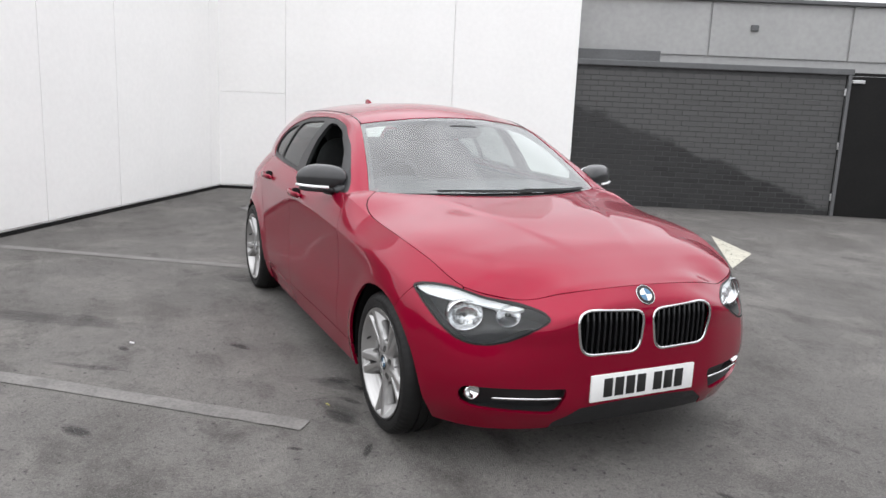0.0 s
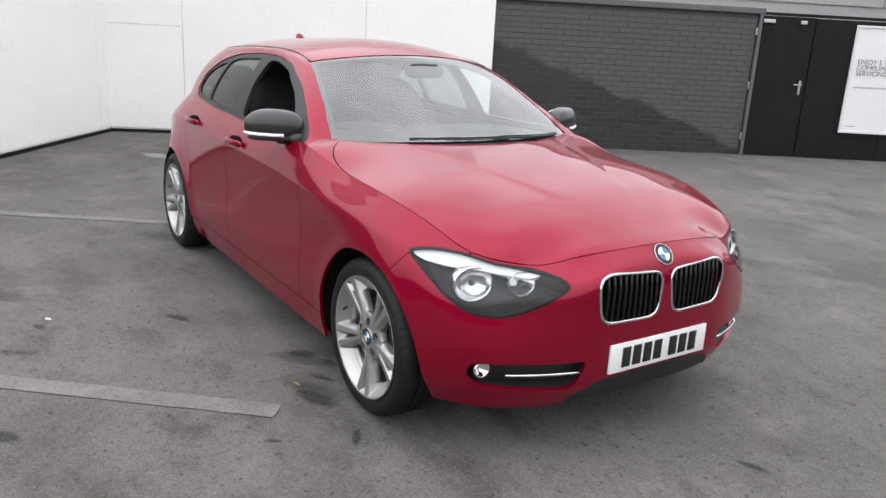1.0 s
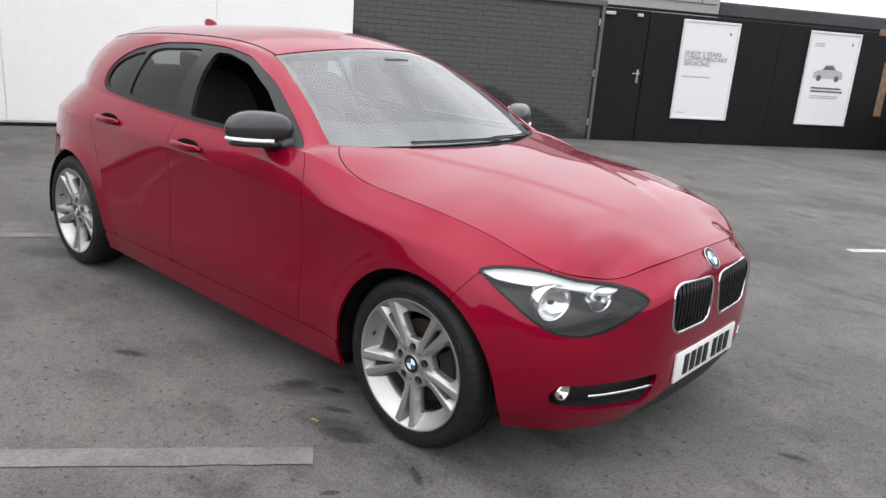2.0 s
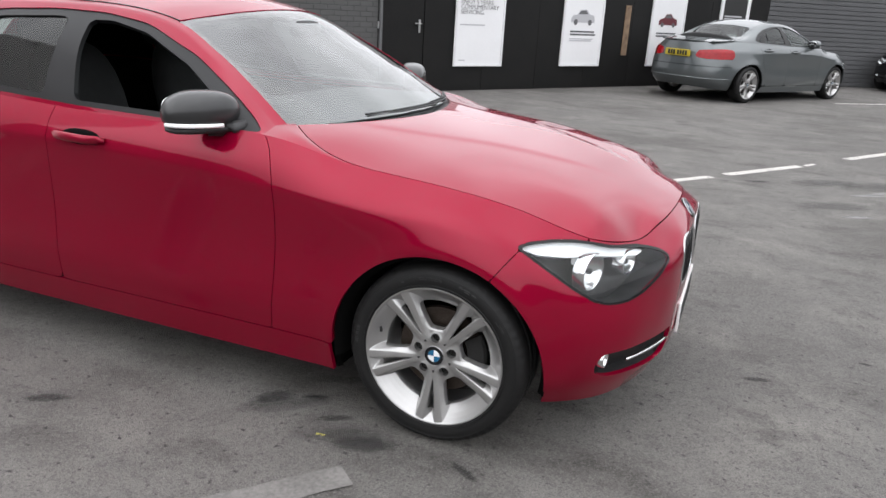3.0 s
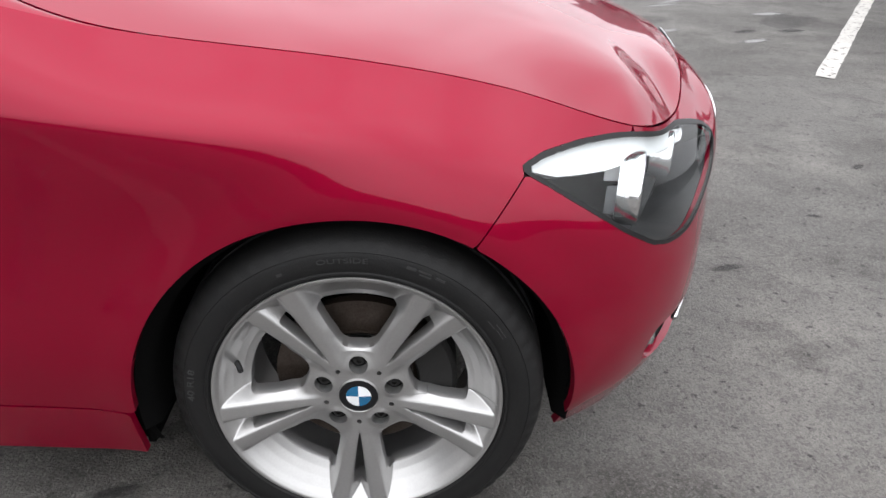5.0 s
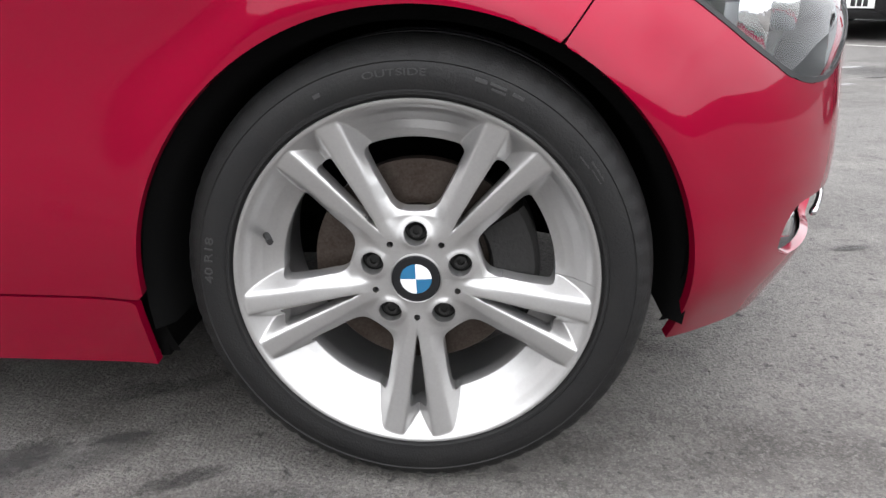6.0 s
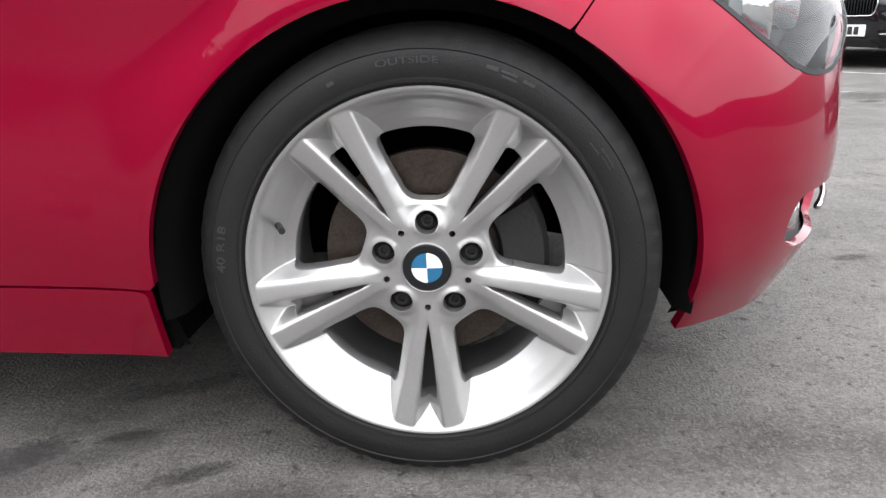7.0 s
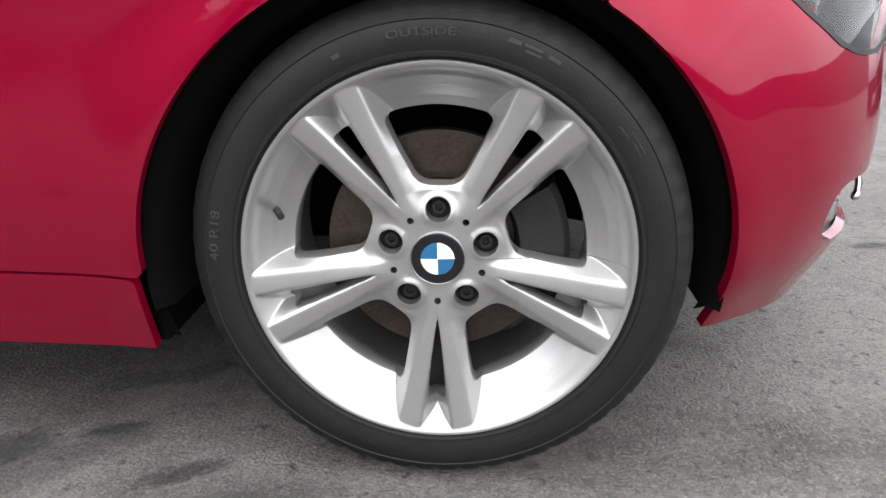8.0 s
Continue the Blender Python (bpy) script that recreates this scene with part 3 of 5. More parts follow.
# ---- wheel, outer face towards -y, middle of the tyre at y = 0 ----
def wheel_meshes(fine=1.0):
    """The pieces of one alloy wheel with its tyre: name, vertices, faces, material, label."""
    out = []
    seg = int(240 * fine)
    prof = [(.228, -.094), (.236, -.1045), (.246, -.1085), (.2485, -.113), (.2525, -.1135), (.2545, -.1105), (.266, -.1135), (.283, -.1125), (.2875, -.1105), (.289, -.1115), (.300, -.1045),
            (.308, -.0965), (.3135, -.085), (.3165, -.07), (.3175, -.047), (.3105, -.045), (.3105, -.037), (.318, -.035), (.3185, -.012), (.311, -.010), (.311, .010), (.3185, .012),
            (.318, .05), (.3165, .07), (.308, .0965), (.283, .1125), (.246, .1085), (.228, .094)]
    V, F = lathe_rows(prof, seg)
    V = np.array(V).reshape(len(prof), seg, 3)
    notch = (np.arange(seg) % 4 == 0)
    for i, deep in ((10, .99), (11, .988), (12, .997)):
        V[i, notch, 0] *= deep
        V[i, notch, 2] *= deep
    out.append(("tyre", V.reshape(-1, 3), F, RUBBER, "black low-profile tyre with ribbed shoulder"))
    if fine > .9:
        for body, size, middle, stretch in (("OUTSIDE", .0120, 94, 1.6), ("40 R18", .0155, 174, 1.45)):
            V, F = side_text(body, size, .2715, middle, -.1135, stretch)
            out.append(("tyre_lettering", V, F, LETTER_RUBBER, "raised grey lettering on the sidewall"))
        for middle, half, r0, r1 in ((72, 1.6, .276, .281), (67.5, 2.2, .2775, .2805), (67, 2.0, .272, .2745), (62, 1.6, .276, .280), (38, 2.0, .270, .2715), (34, 3.0, .277, .2785), (33, 2.2, .272, .273), (115, 1.0, .269, .274)):
            V, F = [], []
            for k in range(9):
                t = math.radians(middle + half * (k / 4 - 1))
                for r in (r0, r1):
                    V.append((r * math.cos(t), -.1142, r * math.sin(t)))
                for r in (r0, r1):
                    V.append((r * math.cos(t), -.1110, r * math.sin(t)))
            for k in range(8):
                a = 4 * k
                F += [(a, a + 1, a + 5, a + 4), (a + 1, a + 3, a + 7, a + 5), (a + 2, a, a + 4, a + 6)]
            out.append(("sidewall_bar", V, F, LETTER_RUBBER, ""))
    lip = [(.2285, -.088), (.240, -.1005), (.2440, -.1065), (.2440, -.1100), (.2432, -.1110), (.2408, -.1110), (.2372, -.1090), (.2340, -.1050), (.231, -.100), (.228, -.09), (.222, -.075), (.2075, -.045), (.204, -.01), (.204, .09), (.215, .1)]
    V, F = lathe_rows(lip, seg)
    out.append(("wheel", V, F, ALLOY, "silver five double-spoke alloy wheel"))
    sh = wheel_face(fine)
    out.append(("wheel_face", sh.A[:, :3], sh.faces, ALLOY, "five pairs of tapered silver spokes"))
    for k in range(5):
        a = math.radians(90 + 72 * k)
        V, F = lathe_rows([(.0158, -.070), (.0150, -.066), (.0001, -.066)], 24)
        out.append(("bolt_pocket", np.array(V) + np.array([.0625 * math.cos(a), 0, .0625 * math.sin(a)]), F, CAST, ""))
        V, F = lathe_rows([(.0001, -.072), (.0045, -.072), (.0052, -.077), (.0085, -.077), (.0095, -.075), (.0098, -.06)], 16)
        out.append(("wheel_bolt", np.array(V) + np.array([.0625 * math.cos(a), 0, .0625 * math.sin(a)]), F, CAST, "dark wheel bolt"))
    V, F = lathe_rows([(.0001, -.058), (.088, -.058), (.09, -.04)], 48)
    out.append(("hub_back", V, F, DARK, ""))
    V, F = lathe_rows([(.0335, -.084), (.0335, -.0915), (.0330, -.0930), (.0315, -.0935), (.0310, -.0925), (.0215, -.0925)], 48)
    out.append(("cap_ring", V, F, TRIM, "black ring of the centre cap"))
    V, F = lathe_rows([(.0330, -.0925), (.0340, -.0938), (.0350, -.0925), (.0350, -.086)], 48)
    out.append(("cap_rim", V, F, ALLOY, ""))
    for q in range(4):
        V, F = [(0, -.0945, 0)], []
        for k in range(13):
            a = math.radians(90 * q + 90 * k / 12 + 2)
            V.append((.0212 * math.cos(a), -.0932, .0212 * math.sin(a)))
        F = [(0, k + 1, k + 2) for k in range(12)]
        out.append(("badge_quarter", V, F, BADGE_BLUE if q % 2 == 1 else BADGE_WHITE, "blue badge quarter" if q % 2 == 1 else "white badge quarter"))
    a = math.radians(165)
    V, F = tube([(.217 * math.cos(a), -.072, .217 * math.sin(a)), (.206 * math.cos(a), -.088, .206 * math.sin(a)), (.200 * math.cos(a), -.100, .200 * math.sin(a))], .0048, 8)
    out.append(("valve", V, F, PLASTIC, "black tyre valve"))
    V, F = lathe_rows([(.085, .02), (.085, -.030), (.090, -.034), (.091, -.0275), (.150, -.0275), (.150, -.007), (.09, -.007)], 64)
    out.append(("brake_disc", V, F, DISC, "worn rusty brake disc"))
    V, F = [], []
    prof = [math.radians(-32 + 64 * k / 14) for k in range(15)]
    for a in prof:
        for r, y in ((.098, -.036), (.104, -.050), (.160, -.050), (.168, -.040), (.168, .02), (.098, .02)):
            V.append((r * math.cos(a), y, r * math.sin(a)))
    for i in range(len(prof) - 1):
        for k in range(6):
            F.append((i * 6 + k, i * 6 + (k + 1) % 6, (i + 1) * 6 + (k + 1) % 6, (i + 1) * 6 + k))
    F += [(0, 1, 2, 3, 4, 5), tuple((len(prof) - 1) * 6 + k for k in (5, 4, 3, 2, 1, 0))]
    out.append(("brake_caliper", V, F, CAST, "dark cast brake caliper"))
    return out


WHEELS = {}


def put_wheel(parent, m, fine=1.0, kind="full"):
    """A wheel under a car: the rim is the part, the rest its sub-parts, all sharing meshes."""
    if kind not in WHEELS:
        data = []
        for name, V, F, material, label in wheel_meshes(fine):
            me = bpy.data.meshes.new(name)
            bmx = bmesh.new()
            vs = [bmx.verts.new(tuple(map(float, p))) for p in V]
            for f in F:
                bmx.faces.new([vs[i] for i in f])
            if name not in ("badge_quarter",):
                bmesh.ops.remove_doubles(bmx, verts=bmx.verts, dist=1e-6)
            bmesh.ops.recalc_face_normals(bmx, faces=bmx.faces)
            bmx.to_mesh(me)
            bmx.free()
            me.polygons.foreach_set("use_smooth", [True] * len(me.polygons))
            me.set_sharp_from_angle(angle=radians({"tyre": 30, "wheel_face": 62}.get(name, 38)))
            me.materials.append(material)
            data.append((name, me, label))
        WHEELS[kind] = data
    data = WHEELS[kind]
    rim = new("wheel", [d[1] for d in data if d[0] == "wheel"][0])
    rim.parent = parent
    rim.matrix_basis = m
    tagged(rim, "silver five double-spoke alloy wheel")
    for name, me, label in data:
        if name != "wheel":
            o = new(name, me)
            o.parent = rim
            if label:
                tagged(o, label)
    return rim

# ---- car assembly ----
LAMP = [(-.590, .734), (-.52, .749), (-.42, .756), (-.33, .756), (-.258, .750), (-.12, .728), (.03, .716), (.12, .703), (.19, .690), (.235, .668), (.228, .655), (.13, .612), (.03, .578), (-.07, .560), (-.17, .558), (-.26, .572), (-.36, .613), (-.48, .675)]
LAMP = round_poly(LAMP, .022, 4)
BROW = [(-.578, .733), (-.51, .745), (-.42, .752), (-.33, .752), (-.258, .746), (-.12, .724), (.10, .700), (.03, .692), (-.10, .699), (-.20, .706), (-.30, .709), (-.355, .708), (-.42, .711), (-.50, .716)]
KIDNEY = round_poly([(.018, .684), (.29, .702), (.336, .668), (.308, .524), (.040, .520)], .05, 6)
FOG = round_poly([(.348, .393), (.395, .282), (.69, .302), (.738, .325), (.738, .394), (.60, .396)], .03, 4)
LIP = [(-.40, .1), (-.385, .238), (-.29, .303), (-.15, .314), (.15, .314), (.29, .303), (.385, .238), (.40, .1)]
DLO_SALOON = [(-.75, .979), (-.85, .981), (-1.5, .986), (-2.42, 1.03), (-2.54, 1.055), (-2.42, 1.16), (-2.2, 1.25), (-1.9, 1.306), (-1.55, 1.314), (-1.33, 1.272), (-1.07, 1.172), (-.86, 1.04)]
PANES_SALOON = [PANE_FRONT, [(-1.70, 1.013), (-2.14, 1.034), (-2.14, 1.235), (-1.9, 1.28), (-1.72, 1.29)], [(-2.18, 1.037), (-2.44, 1.052), (-2.36, 1.14), (-2.18, 1.215)]]


def mirrored(V):
    return [(p[0], -p[1], p[2]) for p in V]


def side_pair(car, name, V, F, material, label="", smooth=True, parent=None):
    a = car.raw(name, V, F, material, label, parent, smooth)
    b = car.raw(name, mirrored(V), [tuple(reversed(f)) for f in F], material, label, parent, smooth)
    return a, b


def blob(cx, cy, cz, sx, sy, sz, power=2.6, n=22, shape=None):
    """A rounded box as a superellipsoid; shape moulds its points."""
    V, F = [], []
    m = n // 2 + 1
    for i in range(m):
        t = -math.pi / 2 + math.pi * i / (m - 1)
        for k in range(n):
            p = 2 * math.pi * k / n
            e = 2 / power
            f = lambda c: math.copysign(abs(c) ** e, c)
            q = (f(math.cos(t)) * f(math.cos(p)), f(math.cos(t)) * f(math.sin(p)), f(math.sin(t)))
            if shape:
                q = shape(*q)
            V.append((cx + sx * q[0], cy + sy * q[1], cz + sz * q[2]))
    for i in range(m - 1):
        for k in range(n):
            F.append((i * n + k, i * n + (k + 1) % n, (i + 1) * n + (k + 1) % n, (i + 1) * n + k))
    return V, F


def plate_chars(car, parent, x, z, tilt, back, ink, sign=1, y0=0.0, blue=False):
    """Bars in place of the plate's characters."""
    at = -.20
    for k in range(7):
        wide = .043
        b = box(.003, wide, .077, (0, 0, 0), .002)
        bmesh.ops.transform(b, matrix=Matrix.Translation((x + sign * .0062, y0 + at * 1.0 + wide / 2, z)), verts=b.verts)
        car.bm("character_bar", b, ink, "black bar on the plate", parent)
        at += wide + .012 + (.028 if k == 3 else 0)


def build_car(m, label, paint_mat, group="", warp=None, fine=1.0, saloon=False, wheels="full", open_window=False, plate=PLATE_WHITE, tail="none", cap=None, tail_x=-3.50, blue=False):
    car = Car(m, label, group, warp or warp_for())
    base = car.base
    body, hood, green = body_sheet(fine), hood_sheet(fine), green_sheet(fine, saloon)
    gap = 0.0015
    x, y, z, w = body.x, body.y, body.z, body.w
    arch = np.minimum(np.hypot(x, z - ARCH_Z), np.hypot(x + 2.69, z - ARCH_Z)) - ARCH_R
    arch = np.where(w > .55, arch, 1.0)
    q = x - w
    lamp = np.where(x > .15, poly_dist(q, z, LAMP), -1.0)
    front = x > .45
    kid = np.where(front, poly_dist(w, z, KIDNEY), -1.0)
    fog = np.where(front, poly_dist(w, z, FOG), -1.0)
    lip = np.where(front, poly_dist(y, z, LIP), -1.0)
    top_of_lamp = np.interp(q, [-.6, -.59, -.52, -.42, -.33, -.258], [.73, .734, .749, .756, .756, .750])
    nose = np.minimum((x - .19) - (z - .64) * .72, np.maximum(top_of_lamp - z, q + .258))

    def lower(name, f, sides=True, fold=.014, material=paint_mat, lab=""):
        f = np.minimum(f, arch)
        if not sides:
            return car.sheet(name, body.cut(f), material, lab, fold=fold)
        for s in (-1, 1):
            car.sheet(name, body.cut(np.minimum(f, s * y)), material, lab, fold=fold)

    cut_front = np.minimum.reduce([-lamp - .001, -kid, -fog, -lip])
    tail_lamp = np.full(len(x), -1.0)
    if tail == "saloon":
        tail_lamp = np.where(x < -2.85, poly_dist(w, z, round_poly([(.33, .745), (.35, .865), (.70, .905), (.82, .87), (.82, .735), (.55, .725)], .04, 4)), -1.0)
        tail_lamp = np.minimum(tail_lamp, -3.04 - x)
    elif tail == "small":
        tail_lamp = np.where(x < -2.9, poly_dist(w, z, round_poly([(.60, .66), (.61, .93), (.70, .95), (.765, .68)], .04, 4)), -1.0)
    elif tail == "hatch":
        tail_lamp = np.where(x < -3.1, poly_dist(w, z, round_poly([(.45, .82), (.47, .95), (.80, .97), (.82, .83)], .03, 4)), -1.0)
    lower("front_bumper", np.minimum(nose - gap, cut_front), False)
    lower("front_wing", np.minimum.reduce([-nose - gap, x - DOOR_SEAM(z) - gap, -lamp - .001, np.where(x < -.2, z - .2885, 1)]))
    lower("front_door", np.minimum.reduce([DOOR_SEAM(z) - x - gap, x + 1.62 - gap, z - .2885]))
    lower("rear_door", np.minimum.reduce([-1.62 - x - gap, x - REAR_SEAM(z) - gap, z - .2885]))
    lower("side_sill", np.minimum.reduce([.2845 - z, x + 2.35, -.384 + (.2845 - z) * .06 - x]))
    lower("rear_body", np.minimum.reduce([REAR_SEAM(z) - x - gap, np.where(z < .2865, -2.35 - x, 1), -tail_lamp]), False)
    if tail != "none":
        for s in (-1, 1):
            car.sheet("tail_lamp", body.cut(np.minimum(tail_lamp - .003, s * y)).offset(.004), TAIL_RED, "red rear lamp cluster", fold=.02)
        [car.sheet("lamp_surround", body.cut(np.minimum(tail_lamp + .012, s * y)).offset(-.006 if tail != "small" else .0015), CHROME if tail == "small" else DARK, fold=.01) for s in (-1, 1)]
    if tail == "small":
        car.sheet("bumper_valance", body.cut(np.minimum.reduce([-2.80 - x, .41 - z, arch - .002])).offset(.004), PLASTIC, "black plastic rear valance", fold=.01)
    if tail == "saloon":
        for zz, r in ((.605, .004), (.40, .010)):
            pts = []
            for a in np.concatenate([-np.linspace(.80, .02, 24), np.linspace(.02, .80, 24)]):
                i = int(np.argmin((y - a) ** 2 + (z - zz) ** 2 * 3 + np.where(x < -2.95, 0, 9)))
                pts.append((x[i] - r * .4, y[i], zz))
            V, F = tube(pts, r, 6)
            car.raw("bumper_strip", V, F, DARK if r < .005 else paint_mat, "moulded strip along the rear bumper")
    inner = np.minimum.reduce([arch - .004, -lamp - .012, -kid - .01, -fog - .01, -lip - .01])
    car.sheet("inner_shell", body.cut(inner).offset(-.03), DARK, fold=0)

    # bonnet
    hx, hw = hood.x, hood.w
    rim = body.A[np.isclose(body.A[:, 7], 1.0) & (body.y <= 0) & (body.x > -.34), :3]
    flank, brow = rim[rim[:, 0] < .44], rim[rim[:, 1] > -.70]
    flank_at, brow_at = np.argsort(flank[:, 0]), np.argsort(-brow[:, 1])
    side_w = np.where(hx < -.30, HOOD_SIDE(hx), np.interp(hx, flank[flank_at, 0], -flank[flank_at, 1]))
    front_x0 = np.where(hw > .695, HOOD_FRONT(hw) + .05, np.interp(hw, -brow[brow_at, 1], brow[brow_at, 0]))
    hf = np.where(hx > .30, np.minimum((front_x0 - hx), (side_w - hw) + 9 * ((hx > .425) & (hw < .69))), side_w - hw)
    rear_edge = hx + .395 + .27 * (hw / .70) ** 2
    car.sheet("bonnet", hood.cut(np.minimum(hf - .0032, rear_edge)), paint_mat, fold=.014)
    rim_all = body.A[np.isclose(body.A[:, 7], 1.0) & (body.y <= 0) & (body.x > -.75) & (body.x < 0), :3]
    rim_all = rim_all[np.argsort(rim_all[:, 0])]
    # the strip of wing between the bonnet's line and the door, lofted from edge to edge
    xs = np.linspace(-.69, -.27, 30)
    outer = np.stack([xs, np.interp(xs, rim_all[:, 0], -rim_all[:, 1]), np.interp(xs, rim_all[:, 0], rim_all[:, 2])], 1)
    wi = np.minimum(HOOD_SIDE(xs) + .002, outer[:, 1] - .0005)
    zi = []
    for a, b in zip(xs, wi):
        d = (hx - a) ** 2 + (hood.y + b) ** 2
        i = np.argsort(d)[:4]
        g = 1 / (d[i] + 1e-6)
        zi.append(float((hood.z[i] * g).sum() / g.sum()))
    inner_edge = np.stack([xs, wi, np.array(zi)], 1)
    k = np.linspace(0, 1, 8)[None, :, None]
    strip_grid = outer[:, None] * (1 - k) + inner_edge[:, None] * k
    strip_grid[..., 2] += .006 * np.sin(np.pi * k[..., 0]) * np.clip((outer[:, 1] - wi) / .08, 0, 1)[:, None]
    for s in (-1, 1):
        g2 = strip_grid * np.array([1, s, 1])
        car.sheet("wing_top", grid_sheet(g2, outward=lambda p: np.zeros_like(p) + np.array([0, 0, 1])), paint_mat, fold=.004)
    car.sheet("bonnet_underside", hood.cut(np.minimum.reduce([HOOD_FRONT(hw) - hx + .006, hx + .70])).offset(-.035), DARK, fold=0)
    car.sheet("scuttle", hood.cut(np.minimum.reduce([-rear_edge - .004, hx + .72, .60 - hw])).offset(-.012), PLASTIC, "black plastic scuttle panel", fold=.01)

    # greenhouse
    gx, gz, gu, gv = green.x, green.z, green.A[:, 6], green.A[:, 7]
    dlo_poly = round_poly(DLO_SALOON if saloon else DLO, .05, 4)
    panes = PANES_SALOON if saloon else [PANE_FRONT, PANE_REAR, PANE_QUARTER]
    dlo = np.where(gv < 1.0, poly_dist(gx, gz, dlo_poly), -1.0)
    screen = np.minimum.reduce([(gu + .05) * .24, (3.0 - gu) * .24, (gv - 1.05) * .6])
    ru0, ru1, rq = (6.12, 6.95, 1.12) if saloon else (8.0, 8.75, 1.16)
    rear = np.minimum.reduce([(gu - ru0) * .3, (ru1 - gu) * .3, (gv - rq) * .6])
    car.sheet("roof", green.cut(np.minimum.reduce([-dlo, -screen, -rear])), paint_mat, fold=.014)
    hole = np.maximum.reduce([np.where(gv < 1.0, poly_dist(gx, gz, round_poly(p, .025, 4)), -1.0) for p in panes])
    for s in (-1, 1):
        car.sheet("window_surround", green.cut(np.minimum.reduce([dlo + .002, -hole, s * green.y])).offset(-.005), TRIM, "gloss black window surround", fold=.02)
        for k, p in enumerate(panes):
            if open_window and k == 0 and s < 0:
                continue
            f = np.where(gv < 1.0, poly_dist(gx, gz, round_poly(p, .025, 4)), -1.0) + .008
            glass_mat = SIDE_GLASS if k == 0 else DARK_GLASS
            pane = car.sheet("window_pane", green.cut(np.minimum(f, s * green.y)).offset(-.012), glass_mat, "tinted window pane" if k else "clear window pane", fold=0)
            pane.visible_shadow = False
    frit = screen - .022
    car.sheet("screen_border", green.cut(np.minimum(screen - .001, -frit)).offset(-.007), TRIM, "black border of the windscreen", fold=.01)
    ws = car.sheet("windscreen", green.cut(screen - .001).offset(-.003), SCREEN_GLASS, "windscreen mirroring the grey sky", fold=0)
    ws.visible_shadow = False
    rw = car.sheet("rear_window", green.cut(rear + .004).offset(-.004), DARK_GLASS if saloon else SIDE_GLASS, fold=0)
    rw.visible_shadow = False
    car.sheet("roof_lining", green.cut(np.minimum.reduce([-dlo - .005, -screen - .003, -rear - .003, gu - .9, ru0 + .1 - gu])).offset(-.035), DARK, fold=0)

    # arches, floor
    for cx in (0.0, -2.69):
        V, F = [], []
        n = 40
        for k in range(n):
            a = math.radians(-10 + 200 * k / (n - 1))
            edge = float(np.interp(ARCH_R * math.cos(a) if cx == 0 else 0, [0, .275, .44], [.862, .842, .778])) - .0015
            for r, yy in ((ARCH_R + .004, -edge + .003), (ARCH_R - .02, -edge + .02), (ARCH_R - .025, -.50), (.02, -.50)):
                V.append((cx + r * math.cos(a), yy, ARCH_Z + r * math.sin(a)))
        for k in range(n - 1):
            for j in range(3):
                F.append((k * 4 + j, k * 4 + j + 1, (k + 1) * 4 + j + 1, (k + 1) * 4 + j))
        side_pair(car, "arch_liner", V, F, DARK, "black plastic wheel arch liner")
    car.bm("underbody", box(1.95, 1.58, .05, (-1.36, 0, .212), .02), DARK)
    car.bm("underbody", box(3.0, 1.10, .05, (-1.4, 0, .26), .02), DARK)
    for s in (-1, 1):
        car.bm("splash_guard", box(.016, .30, .17, (-.376, s * .675, .262), .004), DARK, "black splash guard behind the wheel")
    car.bm("underbody", box(.22, .90, .04, (.45, 0, .24), .02), DARK)

    # headlamps
    near = body.cut(np.where(x > .1, 1, -1))
    bx, by, bz = near.x, near.y, near.z

    def front_x(yy, zz):
        d = (by - yy) ** 2 + (bz - zz) ** 2 + np.where(bx > .3, 0, 9)
        i = np.argsort(d)[:6]
        g = 1 / (d[i] + 1e-6)
        return float((bx[i] * g).sum() / g.sum())

    for s in (-1, 1):
        f = np.minimum(lamp + .0015, s * y)
        reg = body.cut(f)
        shell = car.sheet("headlamp", reg.offset(-.095), LAMP_SHELL, "clear-lens headlamp with grey shell", fold=-.08)
        car.sheet("lamp_brow", body.cut(np.minimum(poly_dist(q, z, BROW) * np.where(x > .15, 1, 0) - np.where(x > .15, 0, 1), s * y)).offset(-.012), LAMP_WHITE, "white lit brow strip", shell, fold=.02)
        for (lx, ly, lz, r) in ((.478, .692, .652, .058), (.566, .548, .659, .040)):
            V, F = lathe_rows([(.0001, .030), (r * .35, .027), (r * .62, .018), (r * .86, .004), (r * .97, -.008), (r, -.016), (r * 1.05, -.017), (r * 1.08, -.012), (r * 1.10, .022)], 32)
            V = [Vector((lx - .030, -ly, lz)) + Matrix.Rotation(radians(76), 3, "Z") @ Vector((p[0] * 1.18, p[1], p[2])) for p in V]
            if s > 0:
                V = mirrored(V)
            car.raw("lamp_reflector", V, F, REFLECTOR, "bright lamp bowl", shell)
            V, F = blob(lx - .03, ly * s, lz, .012, .012, .010, 2, 12)
            car.raw("lamp_bulb", V, F, LAMP_SHELL, "bulb shield", shell)
        for gx, gz, wx, wz, gm in ((.409, .692, .032, .036, LAMP_WHITE), (.414, .640, .026, .050, LAMP_GUIDE)):
            car.bm("light_guide", box(wx, .004, wz, (gx, s * .722, gz), .0015), gm, "pale light guide block", shell)
        car.sheet("lamp_seal", body.cut(np.minimum.reduce([lamp + .0015, .0065 - lamp, s * y])).offset(.0012), TRIM, "black rubber seal", shell, fold=.006)
        lens = car.sheet("lamp_lens", reg.offset(.0005), LAMP_GLASS, "clear lamp lens", shell, fold=0)
        lens.visible_shadow = False
        # kidney
        kf = np.minimum(kid + .012, s * y)
